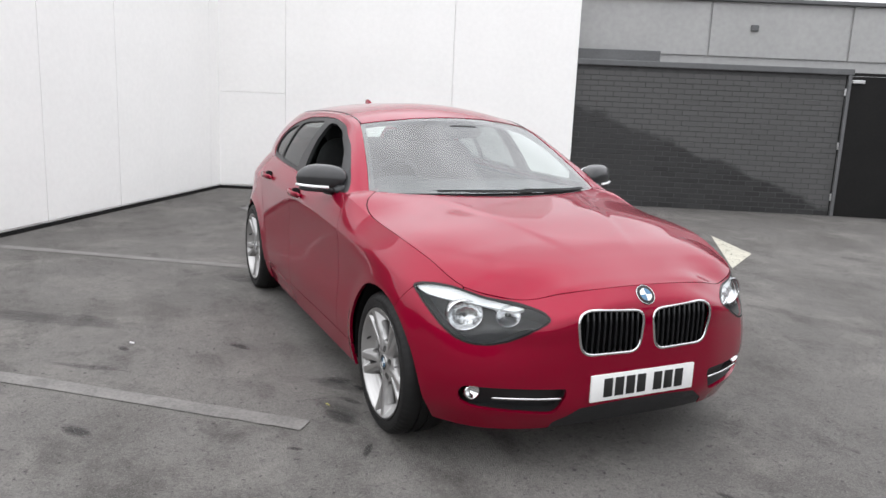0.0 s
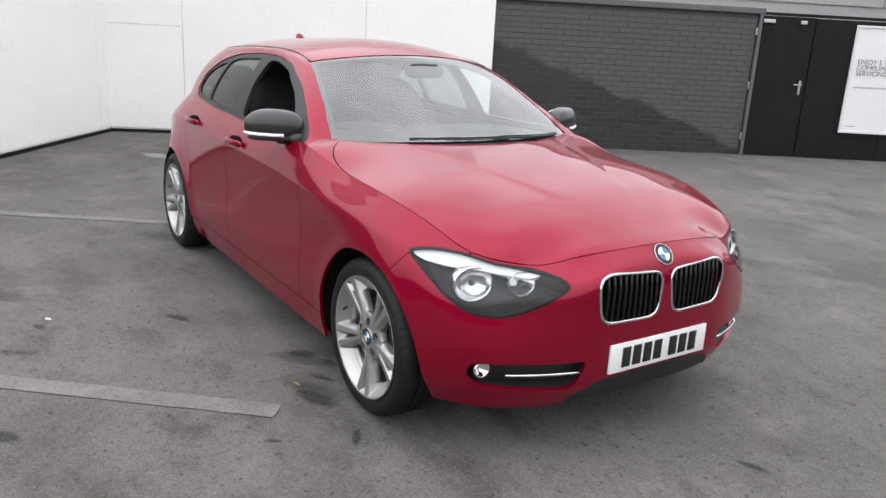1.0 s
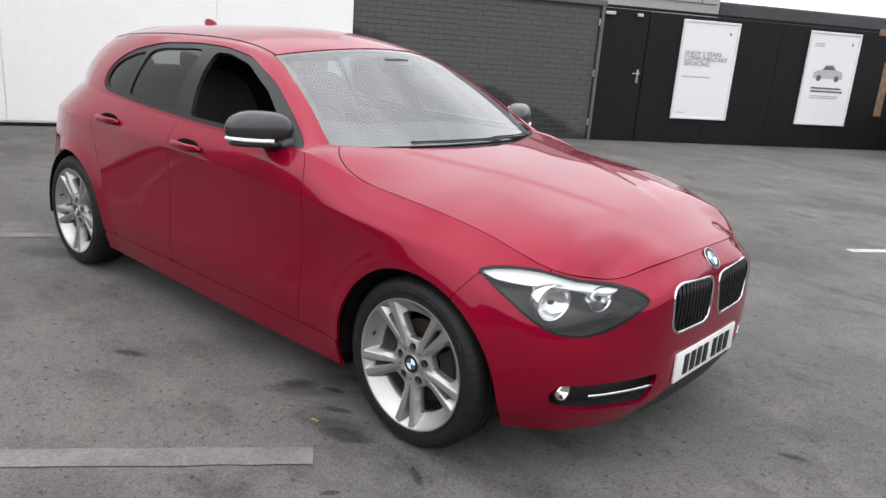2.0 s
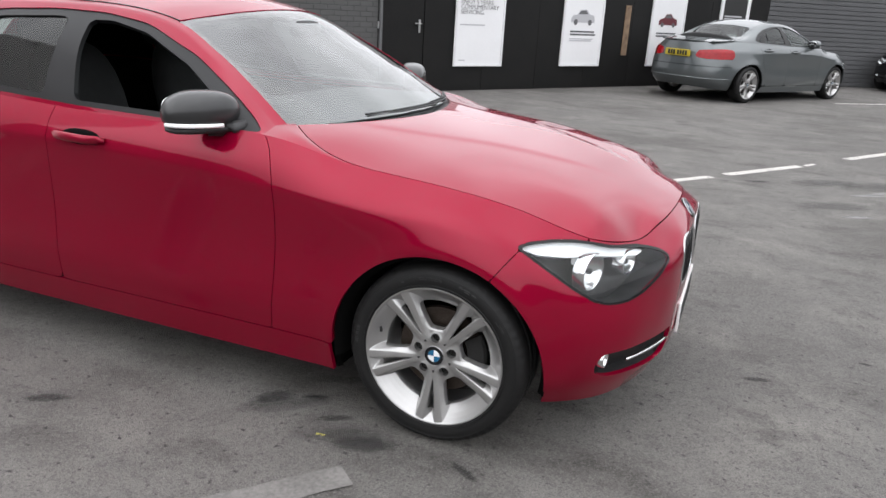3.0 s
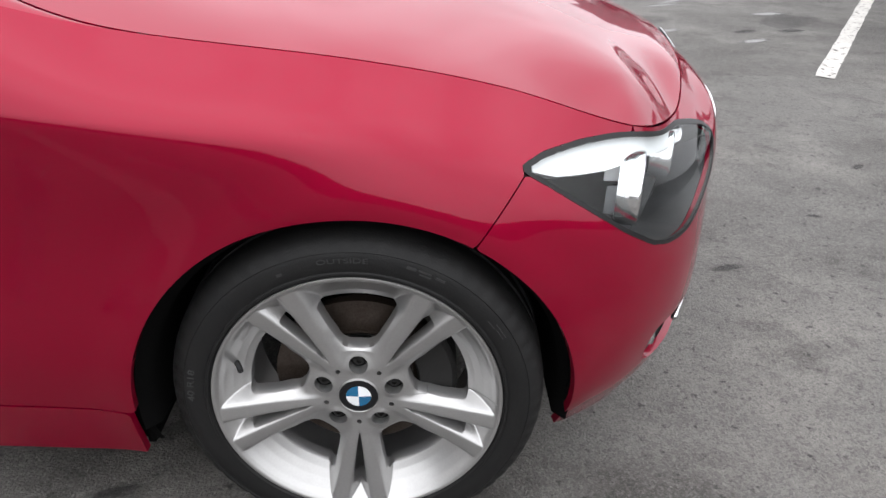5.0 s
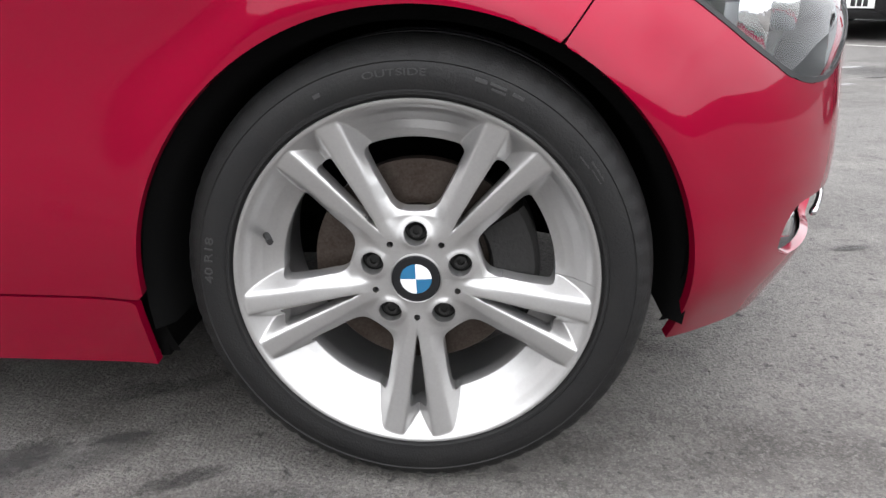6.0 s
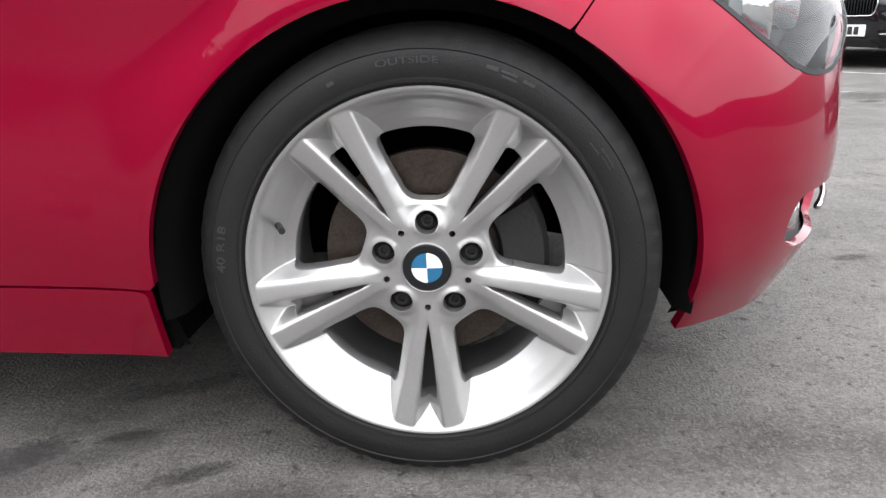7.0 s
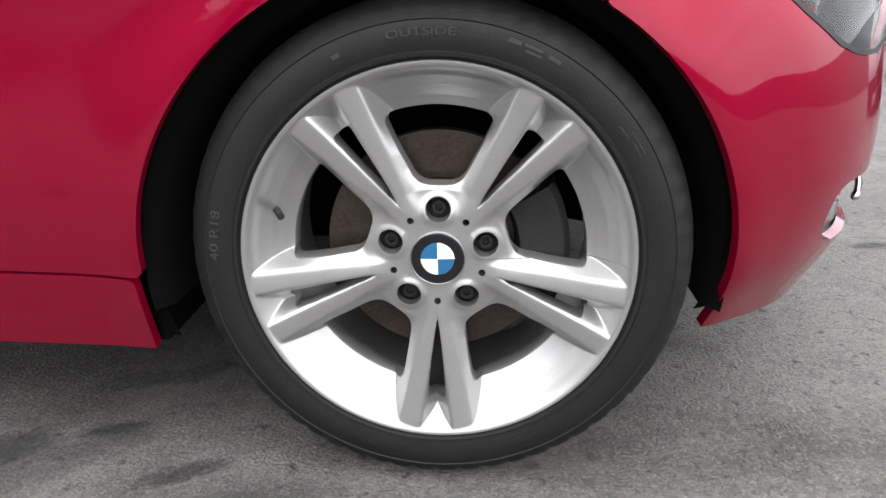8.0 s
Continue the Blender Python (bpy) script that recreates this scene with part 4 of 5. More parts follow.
        car.sheet("grille_back", body.cut(kf).offset(-.045), DARK, "black grille opening", fold=-.03)
        ring = [(front_x(s * a, b) - .003, s * a, b) for a, b in KIDNEY]
        V, F = tube(ring, .0066, 8, True)
        gr = car.raw("grille_frame", V, F, CHROME, "chrome kidney grille frame")
        for k in range(10):
            a = .052 + .0265 * k
            zs = np.linspace(.505, .715, 60)
            ok = zs[poly_dist(np.full(60, a), zs, KIDNEY) > .002]
            pts = [(front_x(s * a, zz) - .008, s * a, zz) for zz in np.linspace(ok[0], ok[-1], 5)]
            V, F = tube(pts, .0042, 6, flat=2.2)
            car.raw("grille_slat", V, F, TRIM, "", gr)
        # fog lamp pocket
        ff = np.minimum(fog + .01, s * y)
        pocket = car.sheet("fog_pocket", body.cut(ff).offset(-.05), PLASTIC, "black fog lamp pocket", fold=-.04)
        pts = [(front_x(s * a, .352) - .004, s * a, .352) for a in np.linspace(.375, .63, 12)]
        V, F = tube(pts, .006, 6)
        car.raw("fog_trim", V, F, CHROME, "silver trim bar", pocket)
        V, F = lathe_rows([(.0001, .012), (.018, .006), (.025, -.008), (.029, -.010), (.031, 0), (.031, .03)], 28)
        cxf = front_x(s * .685, .365) - .036
        V = [Vector((cxf, -.685, .361)) + Matrix.Rotation(radians(84), 3, "Z") @ Vector(p) for p in V]
        car.raw("fog_lamp", V if s < 0 else mirrored(V), F, REFLECTOR, "round fog lamp", pocket)
    car.sheet("front_lip", body.cut(lip + .003).offset(-.004), PLASTIC, "black plastic lower lip", fold=.03)

    # badge on the nose
    tilt = Matrix.Translation((.677, 0, .738)) @ Matrix.Rotation(radians(-40), 4, "Y")
    V, F = lathe_rows([(.042, -.004), (.042, .003), (.040, .005), (.0275, .005)], 40, "z")
    turn = tilt @ Matrix.Rotation(radians(90), 4, "Y")
    badge = car.raw("badge", [turn @ Vector(p) for p in V], F, CHROME if fine < .9 else TRIM, "round badge with dark ring")
    V, F = lathe_rows([(.0405, .0035), (.0418, .0055), (.0432, .0035)], 40, "z")
    car.raw("badge_rim", [turn @ Vector(p) for p in V], F, CHROME, "", badge)
    for k in range(4):
        V = [(0, 0, .0058)] + [(.0275 * math.cos(radians(90 * k + 9 * i)), .0275 * math.sin(radians(90 * k + 9 * i)), .0052) for i in range(11)]
        F = [(0, i + 1, i + 2) for i in range(10)]
        car.raw("badge_quarter", [turn @ Vector(p) for p in V], F, BADGE_BLUE if k % 2 else BADGE_WHITE, "", badge)

    # plates
    pl = car.bm("number_plate", box(.010, .52, .111, (.7155, 0, .384), .003), plate, "white front number plate")
    plate_chars(car, pl, .7155, .384, 0, None, INK)
    if blue:
        car.bm("blue_strip", box(.003, .042, .105, (.7215, -.237, .384), .001), BADGE_BLUE, "blue strip at the plate's end", pl)
    if tail in ("saloon", "hatch"):
        zr = .80
        yp = car.bm("number_plate", box(.012, .52, .111, (tail_x - .005, 0, zr), .003), PLATE_YELLOW, "yellow rear number plate")
        plate_chars(car, yp, tail_x - .006, zr, 0, None, INK, -1)

    # mirrors
    cap_mat = cap or paint_mat

    for s in (-1, 1):
        sg = lambda V: V if s < 0 else mirrored(V)
        ff = lambda F: F if s < 0 else [tuple(reversed(f)) for f in F]
        turn = Matrix.Translation((-.885, -.880, 0)) @ Matrix.Rotation(radians(-28), 4, "Z")

        def placed(V):
            return [tuple(turn @ Vector(p)) for p in V]
        # local frame: x forwards out of the cap, y towards the door
        V, F = blob(0, 0, 1.040, .066, .136, .068, 3.0, 36, lambda a, b, c: (a * (1 - .28 * abs(b)) - .12 * max(0, c), b * (1 - .10 * max(0, c)), (c if c < 0 else c * (1 - .22 * max(0, -b) ** 2 - .06 * b))))
        mir = car.raw("door_mirror", sg(placed(V)), ff(F), cap_mat, "gloss dark door mirror cap")
        V, F = blob(-.004, .010, .980, .058, .132, .016, 3.0, 26)
        car.raw("mirror_base", sg(placed(V)), ff(F), PLASTIC, "black plastic mirror base", mir)
        pts = [(.014, -.131, 1.000), (.040, -.108, .999), (.056, -.06, .997), (.064, 0, .996), (.064, .05, .996)]
        V, F = tube(pts, .0075, 8)
        car.raw("mirror_indicator", sg(placed(V)), ff(F), LAMP_WHITE, "white indicator strip", mir)
        V, F = tube([(-.775, -.785, .988), (-.80, -.82, .985), (-.83, -.84, .982), (-.87, -.865, .982)], .022, 12, flat=1.35)
        car.raw("mirror_arm", sg(V), ff(F), PLASTIC, "black mirror arm", mir)
        V, F = blob(-.058, 0, 1.04, .008, .116, .052, 2.9, 22)
        car.raw("mirror_glass", sg(placed(V)), ff(F), CHROME, "mirror glass", mir)
        # handles
        for hx0, hz0 in ((-1.45, .884), (-2.24, .902)):
            i = np.argmin((body.x - hx0) ** 2 + (body.z - hz0) ** 2 + np.where(body.y < 0, 0, 9))
            yy = body.y[i]
            # a near-black blob stands in for the shade in the handle's hollow
            V, F = blob(hx0, yy + .004, hz0 - .002, .095, .022, .030, 2.2, 20)
            d = car.raw("handle_cup", sg(V), ff(F), DARK, "near-black form for the shade behind the handle")
            d.matrix_basis = Matrix()
            V, F = tube([(hx0 - .115, yy - .004, hz0), (hx0 - .10, yy - .022, hz0), (hx0 - .05, yy - .034, hz0 + .001), (hx0 + .05, yy - .034, hz0 - .001), (hx0 + .10, yy - .022, hz0 - .002), (hx0 + .118, yy - .004, hz0 - .003)], .0105, 10, flat=1.6)
            car.raw("door_handle", sg(V), ff(F), paint_mat, "body-coloured pull handle")
    # wipers
    for pts in ([(-.440, .14, 1.008), (-.452, -.14, 1.008), (-.510, -.38, 1.004)], [(-.575, .56, 1.002), (-.49, .36, 1.006), (-.446, .10, 1.012)]):
        pts2 = hermite([0, 1, 2], pts, np.linspace(0, 2, 12))
        V, F = tube(pts2, .0040, 6)
        wa = car.raw("wiper_arm", V, F, PLASTIC, "black wiper arm")
        pts3 = pts2 + np.array([-.010, 0, .006])
        V, F = tube(pts3, .0032, 6, flat=2.0)
        car.raw("wiper_blade", V, F, RUBBER, "rubber wiper blade", wa)
    # roof seams and aerial
    for s in (-1, 1):
        k = np.abs(green.A[:, 7] - 1.0) < .5
        line = []
        for u in np.linspace(3.0, 6.4 if saloon else 8.0, 26):
            d = (green.A[:, 6] - u) ** 2 * 4 + (green.A[:, 7] - 1.055) ** 2 + np.where(green.y * s > 0, 0, 9)
            i = int(np.argmin(d))
            line.append(green.A[i, :3] + green.A[i, 3:6] * .0005)
        V, F = tube(line, .0032, 6)
        car.raw("roof_seam", V, F, TRIM, "black roof joint strip")
    if not saloon:
        V, F = blob(-2.63, 0, 1.385, .075, .018, .05, 2.2, 20, lambda a, b, c: (a - .55 * max(c, 0), b * (1 - .6 * max(c, 0)), c))
        car.raw("aerial", V, F, paint_mat, "shark-fin roof aerial")

    # cabin
    V, F = blob(-.82, 0, .90, .36, .74, .115, 3.4, 28, lambda a, b, c: (a, b, c + .12 * max(0, a) - .05 * b * b))
    car.raw("dashboard", V, F, DASH, "dark grey dashboard")
    V, F = blob(-1.0, -.37, .985, .12, .17, .045, 2.6, 18)
    car.raw("instrument_hood", V, F, DASH, "dark instrument hood")
    ring = [(-1.18 + .06 * math.sin(2 * math.pi * k / 36), -.37 + .18 * math.cos(2 * math.pi * k / 36), .94 + .165 * math.sin(2 * math.pi * k / 36)) for k in range(36)]
    V, F = tube(ring, .016, 8, True)
    st = car.raw("steering_wheel", V, F, FABRIC, "black steering wheel")
    V, F = blob(-1.17, -.37, .935, .03, .075, .06, 2.6, 18)
    car.raw("steering_boss", V, F, FABRIC, "", st)
    for s in (-1, 1):
        V, F = blob(-1.62, s * .37, .52, .27, .25, .11, 3.0, 22)
        seat = car.raw("front_seat", V, F, FABRIC, "dark cloth front seat")
        V, F = blob(-1.95, s * .37, .86, .085, .245, .32, 3.0, 22, lambda a, b, c: (a - 1.6 * c * .6, b * (1 - .12 * max(0, c)), c))
        car.raw("backrest", V, F, FABRIC, "", seat)
        V, F = blob(-2.14, s * .37, 1.21, .055, .13, .085, 2.6, 20)
        car.raw("headrest", V, F, FABRIC, "", seat)
    V, F = blob(-2.45, 0, .55, .25, .66, .12, 3.2, 22)
    rs = car.raw("rear_seat", V, F, FABRIC, "dark cloth rear bench")
    V, F = blob(-2.78, 0, .86, .09, .64, .28, 3.2, 22, lambda a, b, c: (a - c, b, c))
    car.raw("backrest", V, F, FABRIC, "", rs)
    for yy in () if saloon else (-.36, .36):
        V, F = blob(-2.92, yy, 1.14, .045, .12, .06, 2.6, 18)
        car.raw("headrest", V, F, FABRIC, "", rs)
    V, F = blob(-1.02, 0, 1.285, .02, .12, .038, 2.8, 18)
    car.raw("rear_view_mirror", V, F, PLASTIC, "black rear-view mirror")
    car.bm("cabin_floor", box(2.4, 1.4, .04, (-1.9, 0, .33), .01), DARK)
    car.bm("door_lining", box(1.7, .03, .50, (-1.62, -.765, .70), .012), DASH)
    car.bm("door_lining", box(1.7, .03, .50, (-1.62, .765, .70), .012), DASH)

    # wheels
    k = np.array(car.warp([(0, -.758, 0), (-2.69, -.765, 0)]))
    for px, py in ((k[0, 0], k[0, 1]), (k[1, 0], k[1, 1])):
        put_wheel(base, pose(px, py, TYRE_R), fine, wheels)
        put_wheel(base, pose(px, -py, TYRE_R, 0, 0, 180), fine, wheels)
    return car

# ---- setting materials ----
def asphalt():
    m = mat("worn_asphalt", (0.07105, 0.067, 0.0627), 0.85)
    n, l = m.node_tree.nodes, m.node_tree.links
    b = n["Principled BSDF"]
    at = n.new("ShaderNodeTexCoord")

    def noise_fac(scale, detail, lo, hi, stretch=None, rough=0.6):
        t, r = n.new("ShaderNodeTexNoise"), n.new("ShaderNodeMapRange")
        t.inputs["Scale"].default_value, t.inputs["Detail"].default_value, t.inputs["Roughness"].default_value = scale, detail, rough
        r.inputs["From Min"].default_value, r.inputs["From Max"].default_value = lo, hi
        if stretch:
            mp = n.new("ShaderNodeMapping")
            mp.inputs["Scale"].default_value = stretch
            mp.inputs["Rotation"].default_value = (0, 0, 0.9)
            l.new(at.outputs["Object"], mp.inputs["Vector"])
            l.new(mp.outputs["Vector"], t.inputs["Vector"])
        else:
            l.new(at.outputs["Object"], t.inputs["Vector"])
        l.new(t.outputs["Fac"], r.inputs["Value"])
        return r.outputs["Result"]

    def blend(a, bcol, fac):
        mx = n.new("ShaderNodeMix")
        mx.data_type = "RGBA"
        if isinstance(a, tuple):
            mx.inputs["A"].default_value = (*a, 1)
        else:
            l.new(a, mx.inputs["A"])
        mx.inputs["B"].default_value = (*bcol, 1)
        l.new(fac, mx.inputs["Factor"])
        return mx.outputs["Result"]
    col = blend((0.1056, 0.099, 0.0931), (0.1441, 0.136, 0.1273), noise_fac(0.23, 6, 0.40, 0.60))
    col = blend(col, (0.1878, 0.176, 0.1625), noise_fac(1.3, 10, 0.48, 0.68, None, 0.7))
    col = blend(col, (0.07105, 0.065, 0.0589), noise_fac(0.62, 10, 0.49, 0.62, (1, 1.4, 1), 0.68))
    col = blend(col, (0.04872, 0.044, 0.0399), noise_fac(2.3, 10, 0.53, 0.68, (1, 1.5, 1), 0.7))
    col = blend(col, (0.0609, 0.057, 0.0532), noise_fac(8.0, 12, 0.52, 0.76, None, 0.78))
    col = blend(col, (0.1878, 0.178, 0.1662), noise_fac(15.0, 12, 0.55, 0.80, None, 0.8))
    stone = n.new("ShaderNodeTexVoronoi")
    stone.inputs["Scale"].default_value = 165
    l.new(at.outputs["Object"], stone.inputs["Vector"])
    bw = n.new("ShaderNodeRGBToBW")
    l.new(stone.outputs["Color"], bw.inputs["Color"])

    def span(lo, hi, top):
        r = n.new("ShaderNodeMapRange")
        r.inputs["From Min"].default_value, r.inputs["From Max"].default_value, r.inputs["To Max"].default_value = lo, hi, top
        l.new(bw.outputs["Val"], r.inputs["Value"])
        return r.outputs["Result"]
    col = blend(col, (0.2233, 0.212, 0.1995), span(.55, .9, .36))
    col = blend(col, (0.03045, 0.029, 0.02755), span(.45, .15, .42))
    col = blend(col, (0.05278, 0.05, 0.04655), noise_fac(330, 3, 0.50, 0.72))
    col = blend(col, (0.2233, 0.212, 0.1976), noise_fac(260, 3, 0.56, 0.78))
    col = blend(col, (0.03045, 0.028, 0.0266), noise_fac(31, 6, 0.60, 0.68))
    col = blend(col, (0.03248, 0.03, 0.0285), noise_fac(4.3, 6, 0.675, 0.735, (1.0, 1.9, 1), 0.6))
    l.new(col, b.inputs["Base Color"])
    grain, relief = n.new("ShaderNodeTexNoise"), n.new("ShaderNodeBump")
    grain.inputs["Scale"].default_value, grain.inputs["Detail"].default_value = 170, 4
    relief.inputs["Strength"].default_value, relief.inputs["Distance"].default_value = 1.0, 0.008
    l.new(at.outputs["Object"], grain.inputs["Vector"])
    l.new(grain.outputs["Fac"], relief.inputs["Height"])
    l.new(relief.outputs["Normal"], b.inputs["Normal"])
    return m


def worn_line(name, colour, keep, most=1.0):
    """Road paint worn away in patches."""
    m = mat(name, colour, 0.7, vary=0.35, vary_scale=5, tint=tuple(c * .8 for c in colour), bump=0.3, bump_scale=180)
    n, l = m.node_tree.nodes, m.node_tree.links
    at, t, r = n.new("ShaderNodeTexCoord"), n.new("ShaderNodeTexNoise"), n.new("ShaderNodeMapRange")
    t.inputs["Scale"].default_value, t.inputs["Detail"].default_value = 23.7, 9
    r.inputs["From Min"].default_value, r.inputs["From Max"].default_value = keep - .05, keep + .05
    r.inputs["To Max"].default_value = most
    l.new(at.outputs["Object"], t.inputs["Vector"])
    l.new(t.outputs["Fac"], r.inputs["Value"])
    l.new(r.outputs["Result"], n["Principled BSDF"].inputs["Alpha"])
    return m


def painted_brick():
    """Dark grey painted brick; the lower courses are near-black up to a ragged slope."""
    m = mat("painted_brick", (0.1, 0.1, 0.1), 0.7, bump=0.35, bump_scale=60)
    n, l = m.node_tree.nodes, m.node_tree.links
    b = n["Principled BSDF"]
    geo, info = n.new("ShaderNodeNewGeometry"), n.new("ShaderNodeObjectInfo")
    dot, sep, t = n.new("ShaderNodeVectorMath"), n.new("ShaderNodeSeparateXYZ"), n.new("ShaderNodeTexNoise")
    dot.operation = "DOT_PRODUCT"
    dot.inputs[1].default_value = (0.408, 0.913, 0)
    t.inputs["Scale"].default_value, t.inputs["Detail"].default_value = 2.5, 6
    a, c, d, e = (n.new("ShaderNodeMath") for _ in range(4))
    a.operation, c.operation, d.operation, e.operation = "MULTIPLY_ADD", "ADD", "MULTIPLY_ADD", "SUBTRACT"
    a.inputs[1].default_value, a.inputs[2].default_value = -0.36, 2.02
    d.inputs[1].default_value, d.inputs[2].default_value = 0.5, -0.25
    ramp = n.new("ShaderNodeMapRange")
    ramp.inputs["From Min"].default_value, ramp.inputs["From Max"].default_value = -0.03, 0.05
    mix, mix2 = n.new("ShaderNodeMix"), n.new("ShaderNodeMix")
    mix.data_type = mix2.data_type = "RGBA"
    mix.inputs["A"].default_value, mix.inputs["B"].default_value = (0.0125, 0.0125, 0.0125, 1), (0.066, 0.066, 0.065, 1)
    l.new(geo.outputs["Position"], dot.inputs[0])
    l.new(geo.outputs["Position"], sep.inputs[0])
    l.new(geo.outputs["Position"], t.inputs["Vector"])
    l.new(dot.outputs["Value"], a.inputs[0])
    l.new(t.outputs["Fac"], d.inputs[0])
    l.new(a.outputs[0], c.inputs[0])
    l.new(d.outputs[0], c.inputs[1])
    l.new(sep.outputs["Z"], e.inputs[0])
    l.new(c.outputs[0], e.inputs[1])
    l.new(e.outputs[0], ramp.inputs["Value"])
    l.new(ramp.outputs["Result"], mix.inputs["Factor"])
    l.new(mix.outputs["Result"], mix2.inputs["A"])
    mix2.inputs["B"].default_value = (0.10, 0.10, 0.10, 1)
    rnd = n.new("ShaderNodeMath")
    rnd.operation = "MULTIPLY"
    rnd.inputs[1].default_value = 0.14
    l.new(info.outputs["Random"], rnd.inputs[0])
    l.new(rnd.outputs[0], mix2.inputs["Factor"])
    l.new(mix2.outputs["Result"], b.inputs["Base Color"])
    return m


ASPHALT = asphalt()
LINE_PAINT = worn_line("white_road_paint", (0.47, 0.45, 0.42), 0.37)
FAINT_PAINT = mat("faded_road_paint", (0.168, 0.161, 0.152), 0.8, vary=0.45, vary_scale=5, tint=(0.104, 0.099, 0.094), bump=0.4, bump_scale=170)
YELLOW_CHALK = worn_line("yellow_chalk", (0.34, 0.31, 0.08), 0.55)
WHITE_BOARD = mat("white_board_paint", (0.865, 0.855, 0.84), 0.55, vary=0.04, vary_scale=1.2, bump=0.05, bump_scale=30)
BLACK_BOARD = mat("black_board_paint", (0.006, 0.006, 0.006), 0.6, spec=0.18, vary=0.5, vary_scale=2.5, tint=(0.011, 0.0105, 0.0102), bump=0.12, bump_scale=40)
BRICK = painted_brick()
MORTAR = mat("painted_mortar", (0.056, 0.056, 0.057), 0.8, vary=0.4, vary_scale=8, bump=0.4, bump_scale=90)
CLADDING = mat("grey_cladding", (0.35, 0.35, 0.345), 0.6, vary=0.12, vary_scale=1.0)
COPING = mat("grey_coping", (0.105, 0.107, 0.11), 0.6, vary=0.25, vary_scale=4, bump=0.1)
GREY_WALL = mat("grey_shutter", (0.075, 0.076, 0.08), 0.6, vary=0.2, vary_scale=2)
ROOF_FELT = mat("roof_felt", (0.06, 0.061, 0.064), 0.8, vary=0.3, vary_scale=3)
POSTER = mat("poster_paper", (0.74, 0.74, 0.75), 0.35, vary=0.03, vary_scale=3)
FRAME_WHITE = mat("white_frame", (0.68, 0.68, 0.69), 0.4, vary=0.08, vary_scale=6)
PRINT_GREY = mat("print_grey", (0.10, 0.10, 0.105), 0.5)
PRINT_PALE = mat("print_pale", (0.42, 0.42, 0.44), 0.5)
PRINT_RED = mat("print_dark_red", (0.10, 0.012, 0.02), 0.5)
BARE_WOOD = mat("bare_wood", (0.22, 0.15, 0.095), 0.8, vary=0.5, vary_scale=9, tint=(0.10, 0.065, 0.04), bump=0.3, bump_scale=60)
STEEL = mat("steel_fitting", (0.55, 0.55, 0.55), 0.3, metal=0.9, vary=0.1, vary_scale=20)
UNSEEN_WALL = mat("unseen_wall_render", (0.10, 0.10, 0.095), 0.85, vary=0.3, vary_scale=0.6)

# ---- ground ----
bm = bmesh.new()
bmesh.ops.create_grid(bm, x_segments=2, y_segments=2, size=600)
tagged(part("ground", bm, ASPHALT), "worn grey asphalt of a car park with oil spots", "ground", kind="structure")


def strip(name, a, b, wide, material, label, taper=1.0, lift=.0042):
    """A painted line on the ground."""
    a, b = Vector((*a, 0)), Vector((*b, 0))
    d = (b - a).normalized()
    s = Vector((-d.y, d.x, 0)) * wide / 2
    n = max(2, int((b - a).length / .1))
    V, F = [], []
    rnd = random.Random(int(a.x * 1000) + int(b.y * 77))
    for i in range(n + 1):
        p = a.lerp(b, i / n)
        k = 1 + (taper - 1) * i / n
        j = rnd.uniform(-.006, .006)
        V += [p + s * (k + j * 13) + Vector((0, 0, lift)), p - s * (k + rnd.uniform(-.07, .07)) + Vector((0, 0, lift))]
    F = [(2 * i, 2 * i + 1, 2 * i + 3, 2 * i + 2) for i in range(n)]
    ob = mesh_object(name, V, F, material, None, "", False)
    return tagged(ob, label, "road marking", "painted lines", "structure")


for a, b, wd in (((.25, 4.03), (.60, 4.50), .09), ((.72, 4.70), (1.41, 5.69), .10), ((1.46, 5.75), (1.565, 5.93), .05), ((1.92, 6.52), (3.47, 8.92), .10), ((3.55, 9.05), (4.55, 10.6), .10)):
    strip("painted_line", a, b, wd, LINE_PAINT, "worn white bay line on asphalt")
strip("painted_line", (2.43, 7.14), (5.0, 4.99), .07, LINE_PAINT, "thin white bay line on asphalt")
strip("painted_line", (2.385, 2.50), (6.0, 8.6), .105, LINE_PAINT, "broad white bay divider on asphalt", 1.0, .0052)
strip("painted_line", (-2.07, -3.44), (-.15, -1.16), .11, FAINT_PAINT, "faded bay line on asphalt")
strip("painted_line", (-5.44, -3.76), (-2.84, -.045), .11, FAINT_PAINT, "faded bay line on asphalt")
strip("painted_line", (2.27, 13.2), (3.4, 14.1), .09, LINE_PAINT, "white arrow shaft on asphalt")
strip("painted_line", (3.15, 13.9), (4.25, 14.9), .22, LINE_PAINT, "white arrow head on asphalt", .2)
strip("painted_line", (5.3, 16.0), (6.8, 18.0), .10, LINE_PAINT, "white bay line on asphalt")
strip("chalk_mark", (-.36, -1.00), (-.20, -.98), .012, YELLOW_CHALK, "faint yellow chalk mark on asphalt")
arrow = mesh_object("arrow_head", [(-3.67, 4.68, .0045), (-2.19, 3.51, .0045), (-2.686, 4.29, .0045), (-2.966, 4.40, .0045)], [(0, 1, 2, 3)], worn_line("arrow_paint", (0.45, 0.43, 0.36), 0.36), None, "", False)
tagged(arrow, "cream painted arrow head on asphalt", "road marking", "painted lines", "structure")
strip("arrow_shaft", (-4.03, 3.78), (-3.02, 4.0), .12, LINE_PAINT, "cream painted arrow shaft on asphalt")


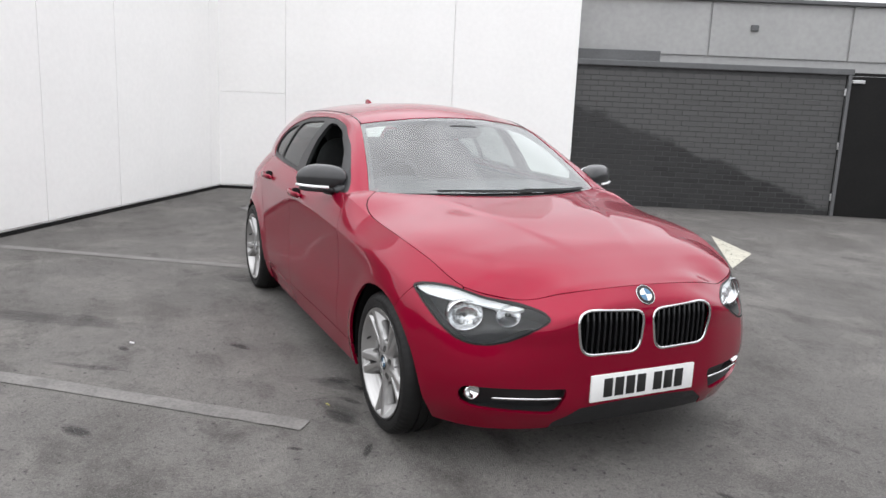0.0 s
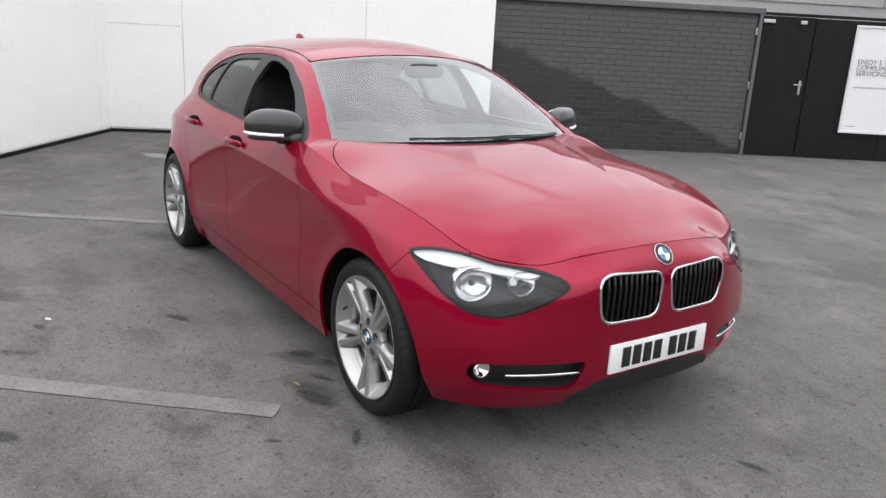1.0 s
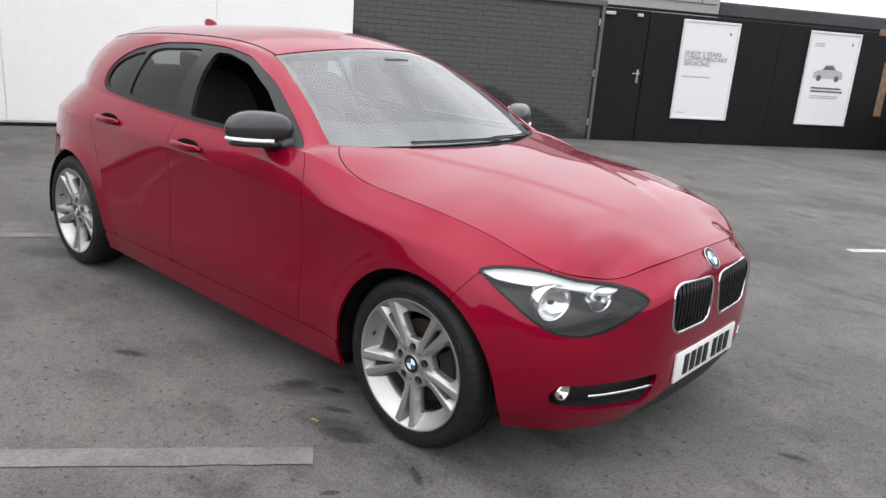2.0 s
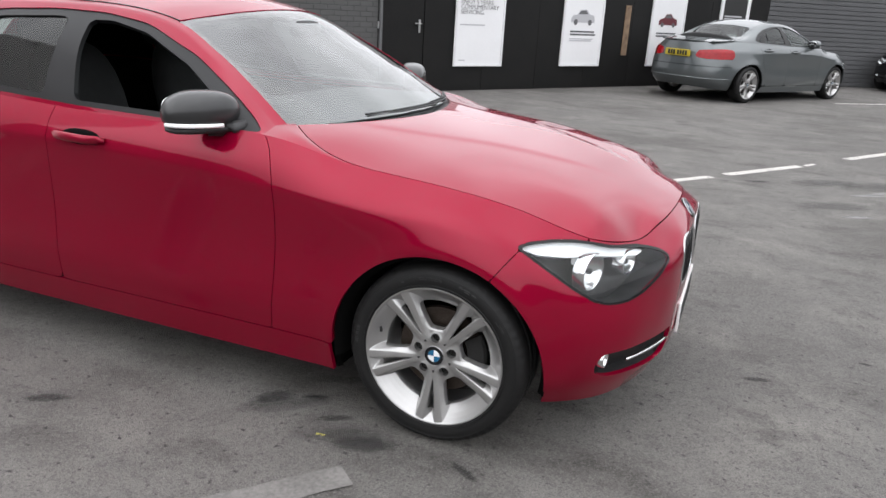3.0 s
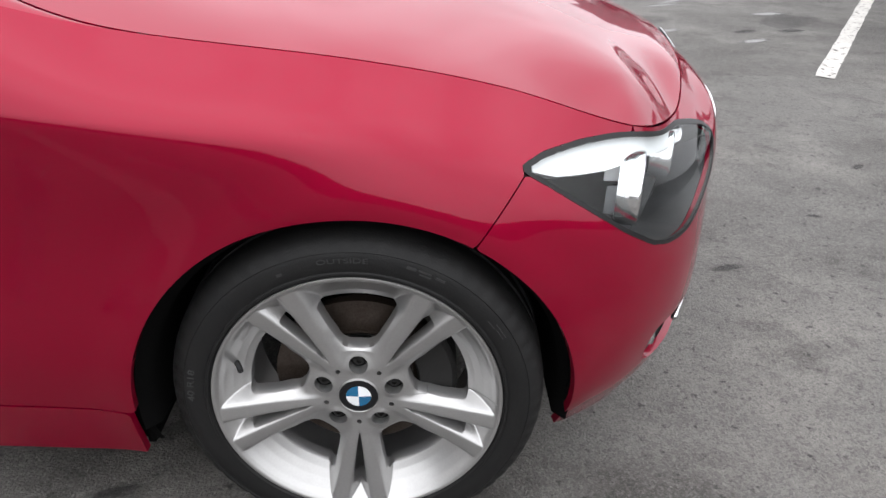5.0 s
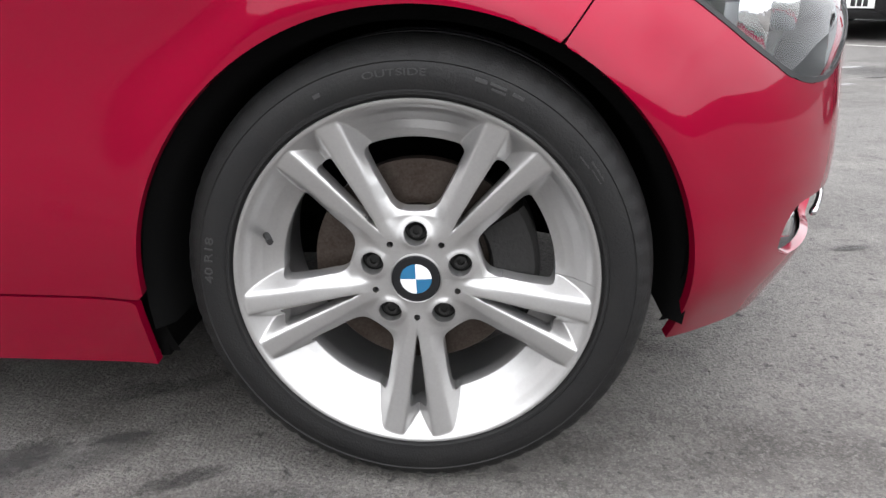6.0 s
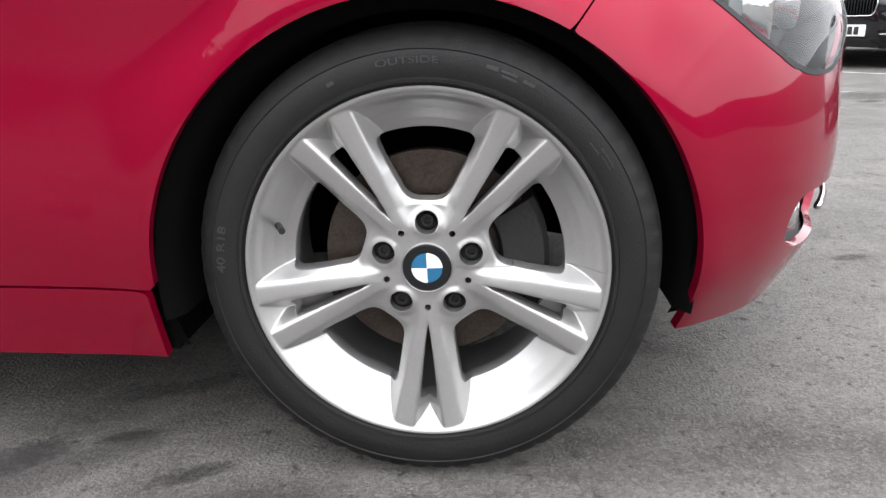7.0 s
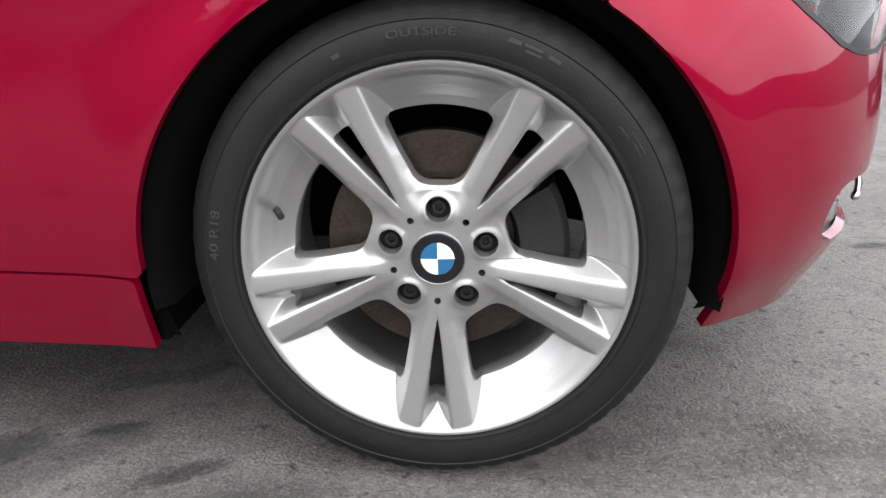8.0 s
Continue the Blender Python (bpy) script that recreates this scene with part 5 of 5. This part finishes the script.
# ---- stains, painted shade and litter on the ground ----
def stain_paint(name, colour, most, ragged=3.0):
    """A patch of soiling or of painted shade that thins out towards a ragged edge."""
    m = mat(name, colour, 0.8, vary=0.3, vary_scale=3)
    n, l = m.node_tree.nodes, m.node_tree.links
    at, t, dist, add, r = (n.new("ShaderNode" + k) for k in ("TexCoord", "TexNoise", "VectorMath", "Math", "MapRange"))
    dist.operation = "DOT_PRODUCT"
    add.operation = "ADD"
    wide, deep = n.new("ShaderNodeMath"), n.new("ShaderNodeMath")
    wide.operation = deep.operation = "MULTIPLY"
    wide.inputs[1].default_value, deep.inputs[1].default_value = 1.25, 2.0
    t.inputs["Scale"].default_value, t.inputs["Detail"].default_value, t.inputs["Roughness"].default_value = ragged, 8, 0.7
    r.inputs["From Min"].default_value, r.inputs["From Max"].default_value = 1.75, 1.15
    r.inputs["To Max"].default_value = most
    info = n.new("ShaderNodeObjectInfo")
    t.noise_dimensions = "4D"
    scale = n.new("ShaderNodeMath")
    scale.operation = "MULTIPLY"
    scale.inputs[1].default_value = 50.0
    l.new(info.outputs["Random"], scale.inputs[0])
    l.new(scale.outputs[0], t.inputs["W"])
    l.new(at.outputs["Object"], t.inputs["Vector"])
    l.new(at.outputs["Object"], dist.inputs[0])
    l.new(at.outputs["Object"], dist.inputs[1])
    l.new(dist.outputs["Value"], wide.inputs[0])
    l.new(t.outputs["Fac"], deep.inputs[0])
    l.new(wide.outputs[0], add.inputs[0])
    l.new(deep.outputs[0], add.inputs[1])
    l.new(add.outputs[0], r.inputs["Value"])
    l.new(r.outputs["Result"], n["Principled BSDF"].inputs["Alpha"])
    return m


OIL = stain_paint("oil_soiling", (0.030, 0.028, 0.028), 0.55, 4.5)
GRIME_SHADE = stain_paint("grey_soiling", (0.052, 0.050, 0.050), 0.32, 4.0)
PALE = stain_paint("pale_scuffing", (0.26, 0.255, 0.25), 0.85, 4.5)
disc = bmesh.new()
bmesh.ops.create_circle(disc, cap_ends=True, segments=28, radius=1.0)
disc_me = bpy.data.meshes.new("stain")
disc.to_mesh(disc_me)
disc.free()
stain_meshes = {}
OIL_AT = [(-.42, -2.09, .13, .055, 35), (-1.49, -1.85, .07, .035, 20), (-1.33, -1.23, .12, .04, 30), (-.18, -.98, .16, .07, 20), (.18, -.98, .10, .025, -30), (.06, -1.26, .05, .02, 60), (-.63, -.85, .12, .06, 50), (-.487, -.778, .08, .022, 20), (1.0, 4.56, .17, .07, 30), (2.33, 3.67, .16, .06, 30), (2.7, 3.75, .16, .06, 20), (.95, -1.35, .06, .03, 10), (1.3, -.7, .05, .02, 70), (1.05, .2, .09, .03, 20), (1.9, 1.1, .07, .025, 40), (1.5, .6, .04, .02, 0), (-.35, -.88, .10, .03, 30), (.75, -.95, .05, .02, 20), (.62, -1.05, .03, .015, 50)]
# grime; the last two also paint darker shade beside the front wheel
GRIME_SHADE_AT = [(-2.98, -.90, .30, .16, 30), (-1.24, -2.04, .30, .05, 55), (-.53, -.64, .10, .05, 30), (-.43, -.60, .12, .04, 40), (2.08, 5.0, .62, .30, 35), (1.6, 4.92, .50, .20, 35), (2.84, 4.14, .55, .28, 50), (1.6, 3.9, .5, .2, 30), (-3.9, .15, .5, .14, 30), (-2.2, -2.2, .8, .16, 55), (-1.0, -3.0, .7, .18, 50), (-.56, -.87, .26, .08, 40), (-.28, -.97, .26, .07, 25)]
PALE_AT = [(2.09, 4.75, .34, .05, 45), (1.95, 4.55, .30, .05, 30), (2.29, 3.37, .20, .06, 30), (1.75, 3.6, .18, .06, 30), (2.75, 4.35, .24, .08, 20), (-6.5, -.1, .42, .20, 15)]
for k, (sx, sy, rx, ry, turn, sm) in enumerate([(*r, OIL) for r in OIL_AT] + [(*r, GRIME_SHADE) for r in GRIME_SHADE_AT] + [(*r, PALE) for r in PALE_AT]):
    if sm.name not in stain_meshes:
        stain_meshes[sm.name] = disc_me.copy()
        stain_meshes[sm.name].materials.append(sm)
    o = new("stain", stain_meshes[sm.name])
    o.matrix_basis = Matrix.Translation((sx, sy, .0022 + .00006 * k)) @ Matrix.Rotation(radians(turn), 4, "Z") @ Matrix.Diagonal((rx, ry, 1, 1))
    tagged(o, {OIL: "dark oil spot on asphalt", GRIME_SHADE: "grey patch of grime and painted shade on asphalt", PALE: "pale scuffed patch on asphalt"}[sm], "stain", "stains on the asphalt", "structure")
scrap = part("paper_scrap", box(.030, .012, .008, (0, 0, .004), .002), PLATE_WHITE)
scrap.matrix_basis = pose(-1.575, -1.80, .001, 0, 0, 40)
tagged(scrap, "small white paper scrap on the asphalt", "litter")


# ---- walls ----
def wall_frame(a, b):
    """The pose at a with x along the wall to b and y into it (away from the yard)."""
    d = Vector((b[0] - a[0], b[1] - a[1], 0))
    return Matrix.Translation((a[0], a[1], 0)) @ Matrix.Rotation(math.atan2(d.y, d.x), 4, "Z"), d.length


def in_wall(name, mw, bm, material, label="", category="", kind="", parent=None, angle=None, group=""):
    ob = part(name, bm, material, parent, label if parent else "", angle=angle)
    if not parent:
        ob.matrix_basis = mw
        tagged(ob, label, category, group, kind)
    return ob


# white boards: one wall along the yard's side, one across
C0, E0, L0 = (-8.69, -0.15), (-6.43, 4.52), (-4.75, -3.03)
for nm, a, b in (("wall_white_side", L0, C0), ("wall_white_back", C0, E0)):
    mw, ln = wall_frame(a, b)
    core = in_wall(nm, mw, box(ln, .10, 4.4, (ln / 2, .06, 2.2)), WHITE_BOARD, "white painted board wall", "wall", "structure")
    edges = [0, 1.15, 2.4, 4.6, 6.95] if nm == "wall_white_side" else [0, .98, 3.4, ln]
    edges = [e for e in edges if e < ln - .2] + [ln]
    for k in range(len(edges) - 1):
        wd = edges[k + 1] - edges[k]
        rows = ((.06, 1.42), (1.42, 4.4)) if nm == "wall_white_back" and k == 0 else ((.06, 4.4),)
        for z0, z1 in rows:
            p = part("board", box(wd - .006, .018, z1 - z0 - .005, (edges[k] + wd / 2, 0, (z0 + z1) / 2), .003), WHITE_BOARD, core)
    part("kick_strip", box(ln, .02, .042, (ln / 2, 0, .021), .004), BLACK_BOARD, core, "black kick strip along the floor")

# brick wall
B0, B1 = (-6.55, 4.45), (-4.6, 7.92)
mwb, lnb = wall_frame(B0, B1)
brick_wall = in_wall("wall_brick", mwb, box(lnb, .2, 2.02, (lnb / 2, .1005, 1.01)), MORTAR, "dark grey painted brick wall", "wall", "structure")
cop = part("coping", box(lnb + .06, .30, .085, (lnb / 2, .10, 2.06), .012), COPING, brick_wall, "grey coping along the wall")
part("upstand", box(1.32, .10, .16, (.66, .17, 2.18), .008), COPING, brick_wall, "grey upstand")
part("corner_post", box(.05, .05, 2.03, (lnb - .02, -.02, 1.015), .008), COPING, brick_wall, "grey post at the wall's end")

# building behind: light cladding
mwu, lnu = wall_frame((-6.64, 4.25), (-3.55, 10.3))
up = in_wall("wall_upper", mwu, box(lnu, .3, 3.05, (lnu / 2, .55, 1.5)), CLADDING, "light grey clad building behind the brick wall", "building", "structure")
k = .25
while k < lnu - .3:
    wd = min(2.05, lnu - k - .05)
    part("panel", box(wd - .03, .03, .78, (k + wd / 2, .39, 2.63), .006), CLADDING, up)
    k += 2.05
part("parapet", box(lnu + .1, .42, .06, (lnu / 2, .52, 3.05), .01), COPING, up, "grey parapet capping")
part("bulkhead_light", box(.11, .05, .09, (2.95, .36, 2.66), .012), COPING, up, "small grey bulkhead fitting")

# low roof behind the hoarding
mwr, lnr = wall_frame((-3.6, 10.5), (-.5, 15.4))
in_wall("low_building", mwr, box(lnr, 4.0, 2.32, (lnr / 2, 2.5, 1.16), .03), ROOF_FELT, "low dark building with felt roof behind the hoarding", "building", "structure")

# hoarding
H0 = Vector((-4.6, 7.92, 0))
HD = Vector((.535, .845, 0)).normalized()
H1 = H0 + HD * 10.2
mwh, lnh = wall_frame(H0, H1)
hoarding = in_wall("hoarding", mwh, box(lnh, .06, 2.0, (lnh / 2, .05, 1.0)), BLACK_BOARD, "black painted timber hoarding", "hoarding", "structure")
s0 = .80
k = 0
while s0 < lnh - .1:
    wd = min(1.22, lnh - s0)
    part("board", box(wd - .006, .018, 1.97 + .02 * (k % 2), (s0 + wd / 2, .008, .995 + .01 * (k % 2)), .003), BLACK_BOARD, hoarding)
    s0 += 1.22
    k += 1
part("capping", box(lnh, .10, .04, (lnh / 2, .05, 2.035), .006), BLACK_BOARD, hoarding)
for sx, z0, z1, wd in ((5.52, .60, 1.53, .15), (5.36, 1.95, 2.06, .32)):
    part("bare_batten", box(wd, .02, z1 - z0, (sx, -.008, (z0 + z1) / 2), .006), BARE_WOOD, hoarding, "bare weathered wood where the paint is gone")
door = part("door", box(.84, .035, 2.0, (.36, .006, 1.005), .005), BLACK_BOARD, None)
door.name = "door_1"
door.matrix_basis = mwh
tagged(door, "closed black yard door in the hoarding", "door", kind="structure")
for z in (.28, 1.02, 1.78):
    part("hinge", box(.025, .02, .10, (-.055, -.018, z), .004), STEEL, door, "steel hinge")
bmh = box(.035, .012, .20, (.70, -.018, 1.02), .003)
box(.13, .016, .018, (.66, -.048, 1.06), .005, bm=bmh)
box(.016, .04, .016, (.70, -.03, 1.06), .003, bm=bmh)
part("door_handle", bmh, STEEL, door, "steel lever handle on a long plate")
for sx in (.10, .60):
    part("door_closer", box(.17 if sx < .3 else .10, .045, .05, (sx, -.03, 1.93), .008), STEEL, door, "steel overhead fitting")


def poster(s, label, sheet_mat, z0=.40, z1=1.94, wide=1.04):
    e = empty("poster", mwh @ Matrix.Translation((s, -.012, 0)), label, "poster", "posters on the hoarding")
    zc, hh = (z0 + z1) / 2, z1 - z0
    part("sheet", box(wide - .04, .012, hh - .04, (wide / 2, -.006, zc), .002), sheet_mat, e, "printed sheet")
    for nm, bx in (("frame_rail", box(wide, .03, .035, (wide / 2, -.012, z0 + .017), .006)), ("frame_rail", box(wide, .03, .035, (wide / 2, -.012, z1 - .017), .006)),
                   ("frame_stile", box(.035, .03, hh - .07, (.0175, -.012, zc), .006)), ("frame_stile", box(.035, .03, hh - .07, (wide - .0175, -.012, zc), .006))):
        part(nm, bx, FRAME_WHITE, e)
    return e


def bars(e, x0, z, rows, size, material, widths):
    for i in range(rows):
        part("text_bar", box(widths[i % len(widths)], .002, size, (x0 + widths[i % len(widths)] / 2, -.0145, z - i * size * 1.75), .0), material, e)


def car_print(e, cx, cz, scale, material):
    """A plain printed silhouette of a car."""
    pts = [(-1, 0), (-1, .28), (-.82, .42), (-.5, .47), (-.28, .74), (.25, .78), (.55, .5), (.92, .42), (1, .2), (1, 0), (.78, 0), (.70, .14), (.52, .14), (.44, 0), (-.44, 0), (-.52, .14), (-.70, .14), (-.78, 0)]
    V = [(cx + a * scale, -.0142, cz + b * scale) for a, b in pts]
    mesh_object("car_print", V, [tuple(range(len(V)))], material, e, "printed car picture", False)
    for wx in (-.61, .61):
        V, F = lathe_rows([(.001, 0), (scale * .17, 0)], 20)
        mesh_object("wheel_print", [(p[0] + cx + wx * scale, -.0146, p[2] + cz + .02 * scale) for p in V], F, PRINT_GREY, e, "", False)
    V = [(cx + a * scale, -.0146, cz + b * scale) for a, b in ((-.42, .48), (-.24, .69), (.2, .72), (.42, .5))]
    mesh_object("window_print", V, [(0, 1, 2, 3)], PRINT_GREY, e, "", False)


p1 = poster(1.39, "white framed poster with grey capital lettering", POSTER)
txt = text_mesh("ENJOY 5 YEARS\nCOMPLIMENTARY\nSERVICING.", .098, .82)
txt.materials.append(PRINT_GREY)
to = new("lettering", txt)
to.parent = p1
to.matrix_basis = Matrix.Translation((.10, -.0145, 1.40)) @ Matrix.Rotation(radians(90), 4, "X")
tagged(to, "grey capital lettering")
bars(p1, .10, 1.07, 1, .022, PRINT_PALE, [.52])
bars(p1, .10, .50, 1, .015, PRINT_PALE, [.14])
part("emblem", box(.03, .002, .04, (.88, -.0145, 1.76), 0), PRINT_GREY, p1)
p2 = poster(3.80, "white framed poster with a pale car picture", POSTER)
car_print(p2, .50, 1.18, .30, PRINT_PALE)
bars(p2, .20, 1.02, 2, .03, PRINT_GREY, [.62, .66])
bars(p2, .20, .89, 2, .018, PRINT_PALE, [.6, .56])
bars(p2, .12, 1.74, 2, .02, PRINT_PALE, [.2, .2])
part("emblem", box(.03, .002, .04, (.88, -.0145, 1.76), 0), PRINT_GREY, p2)
p3 = poster(6.19, "white framed poster with a dark red car picture", POSTER)
car_print(p3, .52, 1.20, .28, PRINT_RED)
bars(p3, .20, 1.04, 2, .03, PRINT_GREY, [.6, .64])
bars(p3, .12, 1.74, 2, .02, PRINT_PALE, [.2, .2])
part("emblem", box(.03, .002, .04, (.88, -.0145, 1.76), 0), PRINT_GREY, p3)
p4 = poster(8.38, "white framed poster with a black printed sheet", POSTER)
part("dark_print", box(.82, .002, .95, (.52, -.0142, 1.34), 0), INK, p4, "black printed field")
bars(p4, .16, 1.44, 2, .03, PRINT_PALE, [.62, .5])

# lamp post standing behind the hoarding
post = empty("lamp_post", pose(3.1, 19.5, 0), "slim dark lamp post behind the hoarding", "lamp post")
V, F = lathe_rows([(.09, 0), (.085, .6), (.055, 1.0), (.05, 5.2), (.0001, 5.22)], 14, "z")
mesh_object("pole", V, F, GREY_WALL, post)
part("lantern", box(.16, .55, .10, (0, -.30, 5.25), .03), GREY_WALL, post, "dark lantern head")

# grey slatted wall past the hoarding
mwg, lng = wall_frame(H1, (12.5, 24.0))
gw = in_wall("wall_grey", mwg, box(lng, .2, 2.7, (lng / 2, .12, 1.35)), GREY_WALL, "grey slatted shutter wall", "wall", "structure")
for i in range(26):
    part("slat", box(lng, .03, .088, (lng / 2, .005, .06 + .1 * i), .008), GREY_WALL, gw)
# plain walls, added unseen, that close the yard behind the camera for reflections
for nm, a, b in (("wall_far_side", (12.5, 24.0), (30, -14)), ("wall_far_behind", (30, -14), (-12, -24)), ("wall_far_end", (-12, -24), (-4.75, -3.03))):
    mwf, lnf = wall_frame(a, b)
    in_wall(nm, mwf, box(lnf, .25, 2.4, (lnf / 2, .12, 1.2)), UNSEEN_WALL, "plain rendered wall added out of view", "wall", "structure")

# ---- cars ----
build_car(pose(0, 0, 0), "red hatchback car with open driver window parked on asphalt", RED, "", fine=1.0, open_window=True, cap=MIRROR_CAP, tail="none")


def car_at(px, py, heading, dx, dy):
    """The pose of a car's frame whose point (dx, dy) stands at (px, py), nose along heading."""
    a = math.atan2(heading[1], heading[0])
    c, s = math.cos(a), math.sin(a)
    return pose(px - (c * dx - s * dy), py - (s * dx + c * dy), 0, 0, 0, math.degrees(a))


OTHERS = "cars parked in the yard"
build_car(car_at(.70, 11.7, (.55, .835), -2.76, -.86), "grey metallic saloon car parked by the black hoarding", GREY_PAINT, OTHERS, warp_for(2.76, .78, .98, 1.817, 1.0), .45, True, "far", tail="saloon")
build_car(car_at(4.78, 6.86, (-.58, -.815), 0, .86), "black executive saloon car parked in a marked bay", BLACK_PAINT, OTHERS, warp_for(2.97, .83, 1.1, 1.86, 1.04), .6, True, "far", tail="none", blue=True)
build_car(car_at(3.34, 3.18, (.51, .86), -2.467, .78), "silver small hatchback car parked beside the bay line", SILVER_PAINT, OTHERS, warp_for(2.467, .64, .62, 1.683, .97), .45, False, "far", tail="small")
build_car(car_at(4.95, 17.1, (-.58, -.815), 0, .83), "black hatchback car parked by the grey wall", BLACK_PAINT, OTHERS, warp_for(), .4, False, "far")
build_car(car_at(7.5, 17.3, (-.58, -.815), 0, .83), "dark saloon car parked by the grey wall", BLACK_PAINT, OTHERS, warp_for(2.76, .78, .98, 1.8), .4, True, "far")

# ---- bricks, shared meshes ----
def brick_mesh(sx, sz, k):
    b = box(sx, .02, sz, (0, 0, 0), .003, seg=1)
    rnd = random.Random(k)
    for v in b.verts:
        v.co += Vector((rnd.uniform(-.0015, .0015), rnd.uniform(-.0015, .0015), rnd.uniform(-.0015, .0015)))
    me = bpy.data.meshes.new("brick")
    b.to_mesh(me)
    b.free()
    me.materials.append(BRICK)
    return me


variants = [brick_mesh(.215, .065, k) for k in range(5)]
half_bricks = [brick_mesh(.1025, .065, 40 + k) for k in range(2)]
rnd = random.Random(5)
single, rest = [], []
for row in range(26):
    zc = .0375 + .075 * row + .005
    xx = lnb - .05
    if row % 2:
        single.append((xx - .051, zc, half_bricks[row % 4 // 2]))
        xx -= .1125
    while xx > .05:
        single.append((xx - .1075, zc, variants[rnd.randrange(5)]))
        xx -= .225
single.sort(key=lambda s: -s[0])
joined = bmesh.new()
for k, (sx, sz, me) in enumerate(single):
    m = Matrix.Translation((sx, .0065 + rnd.uniform(-.002, .002), sz))
    if k < 300:
        o = new("brick", me)
        o.parent = brick_wall
        o.matrix_basis = m
    else:
        n0 = len(joined.verts)
        joined.from_mesh(me)
        joined.verts.ensure_lookup_table()
        bmesh.ops.transform(joined, matrix=m, verts=joined.verts[n0:])
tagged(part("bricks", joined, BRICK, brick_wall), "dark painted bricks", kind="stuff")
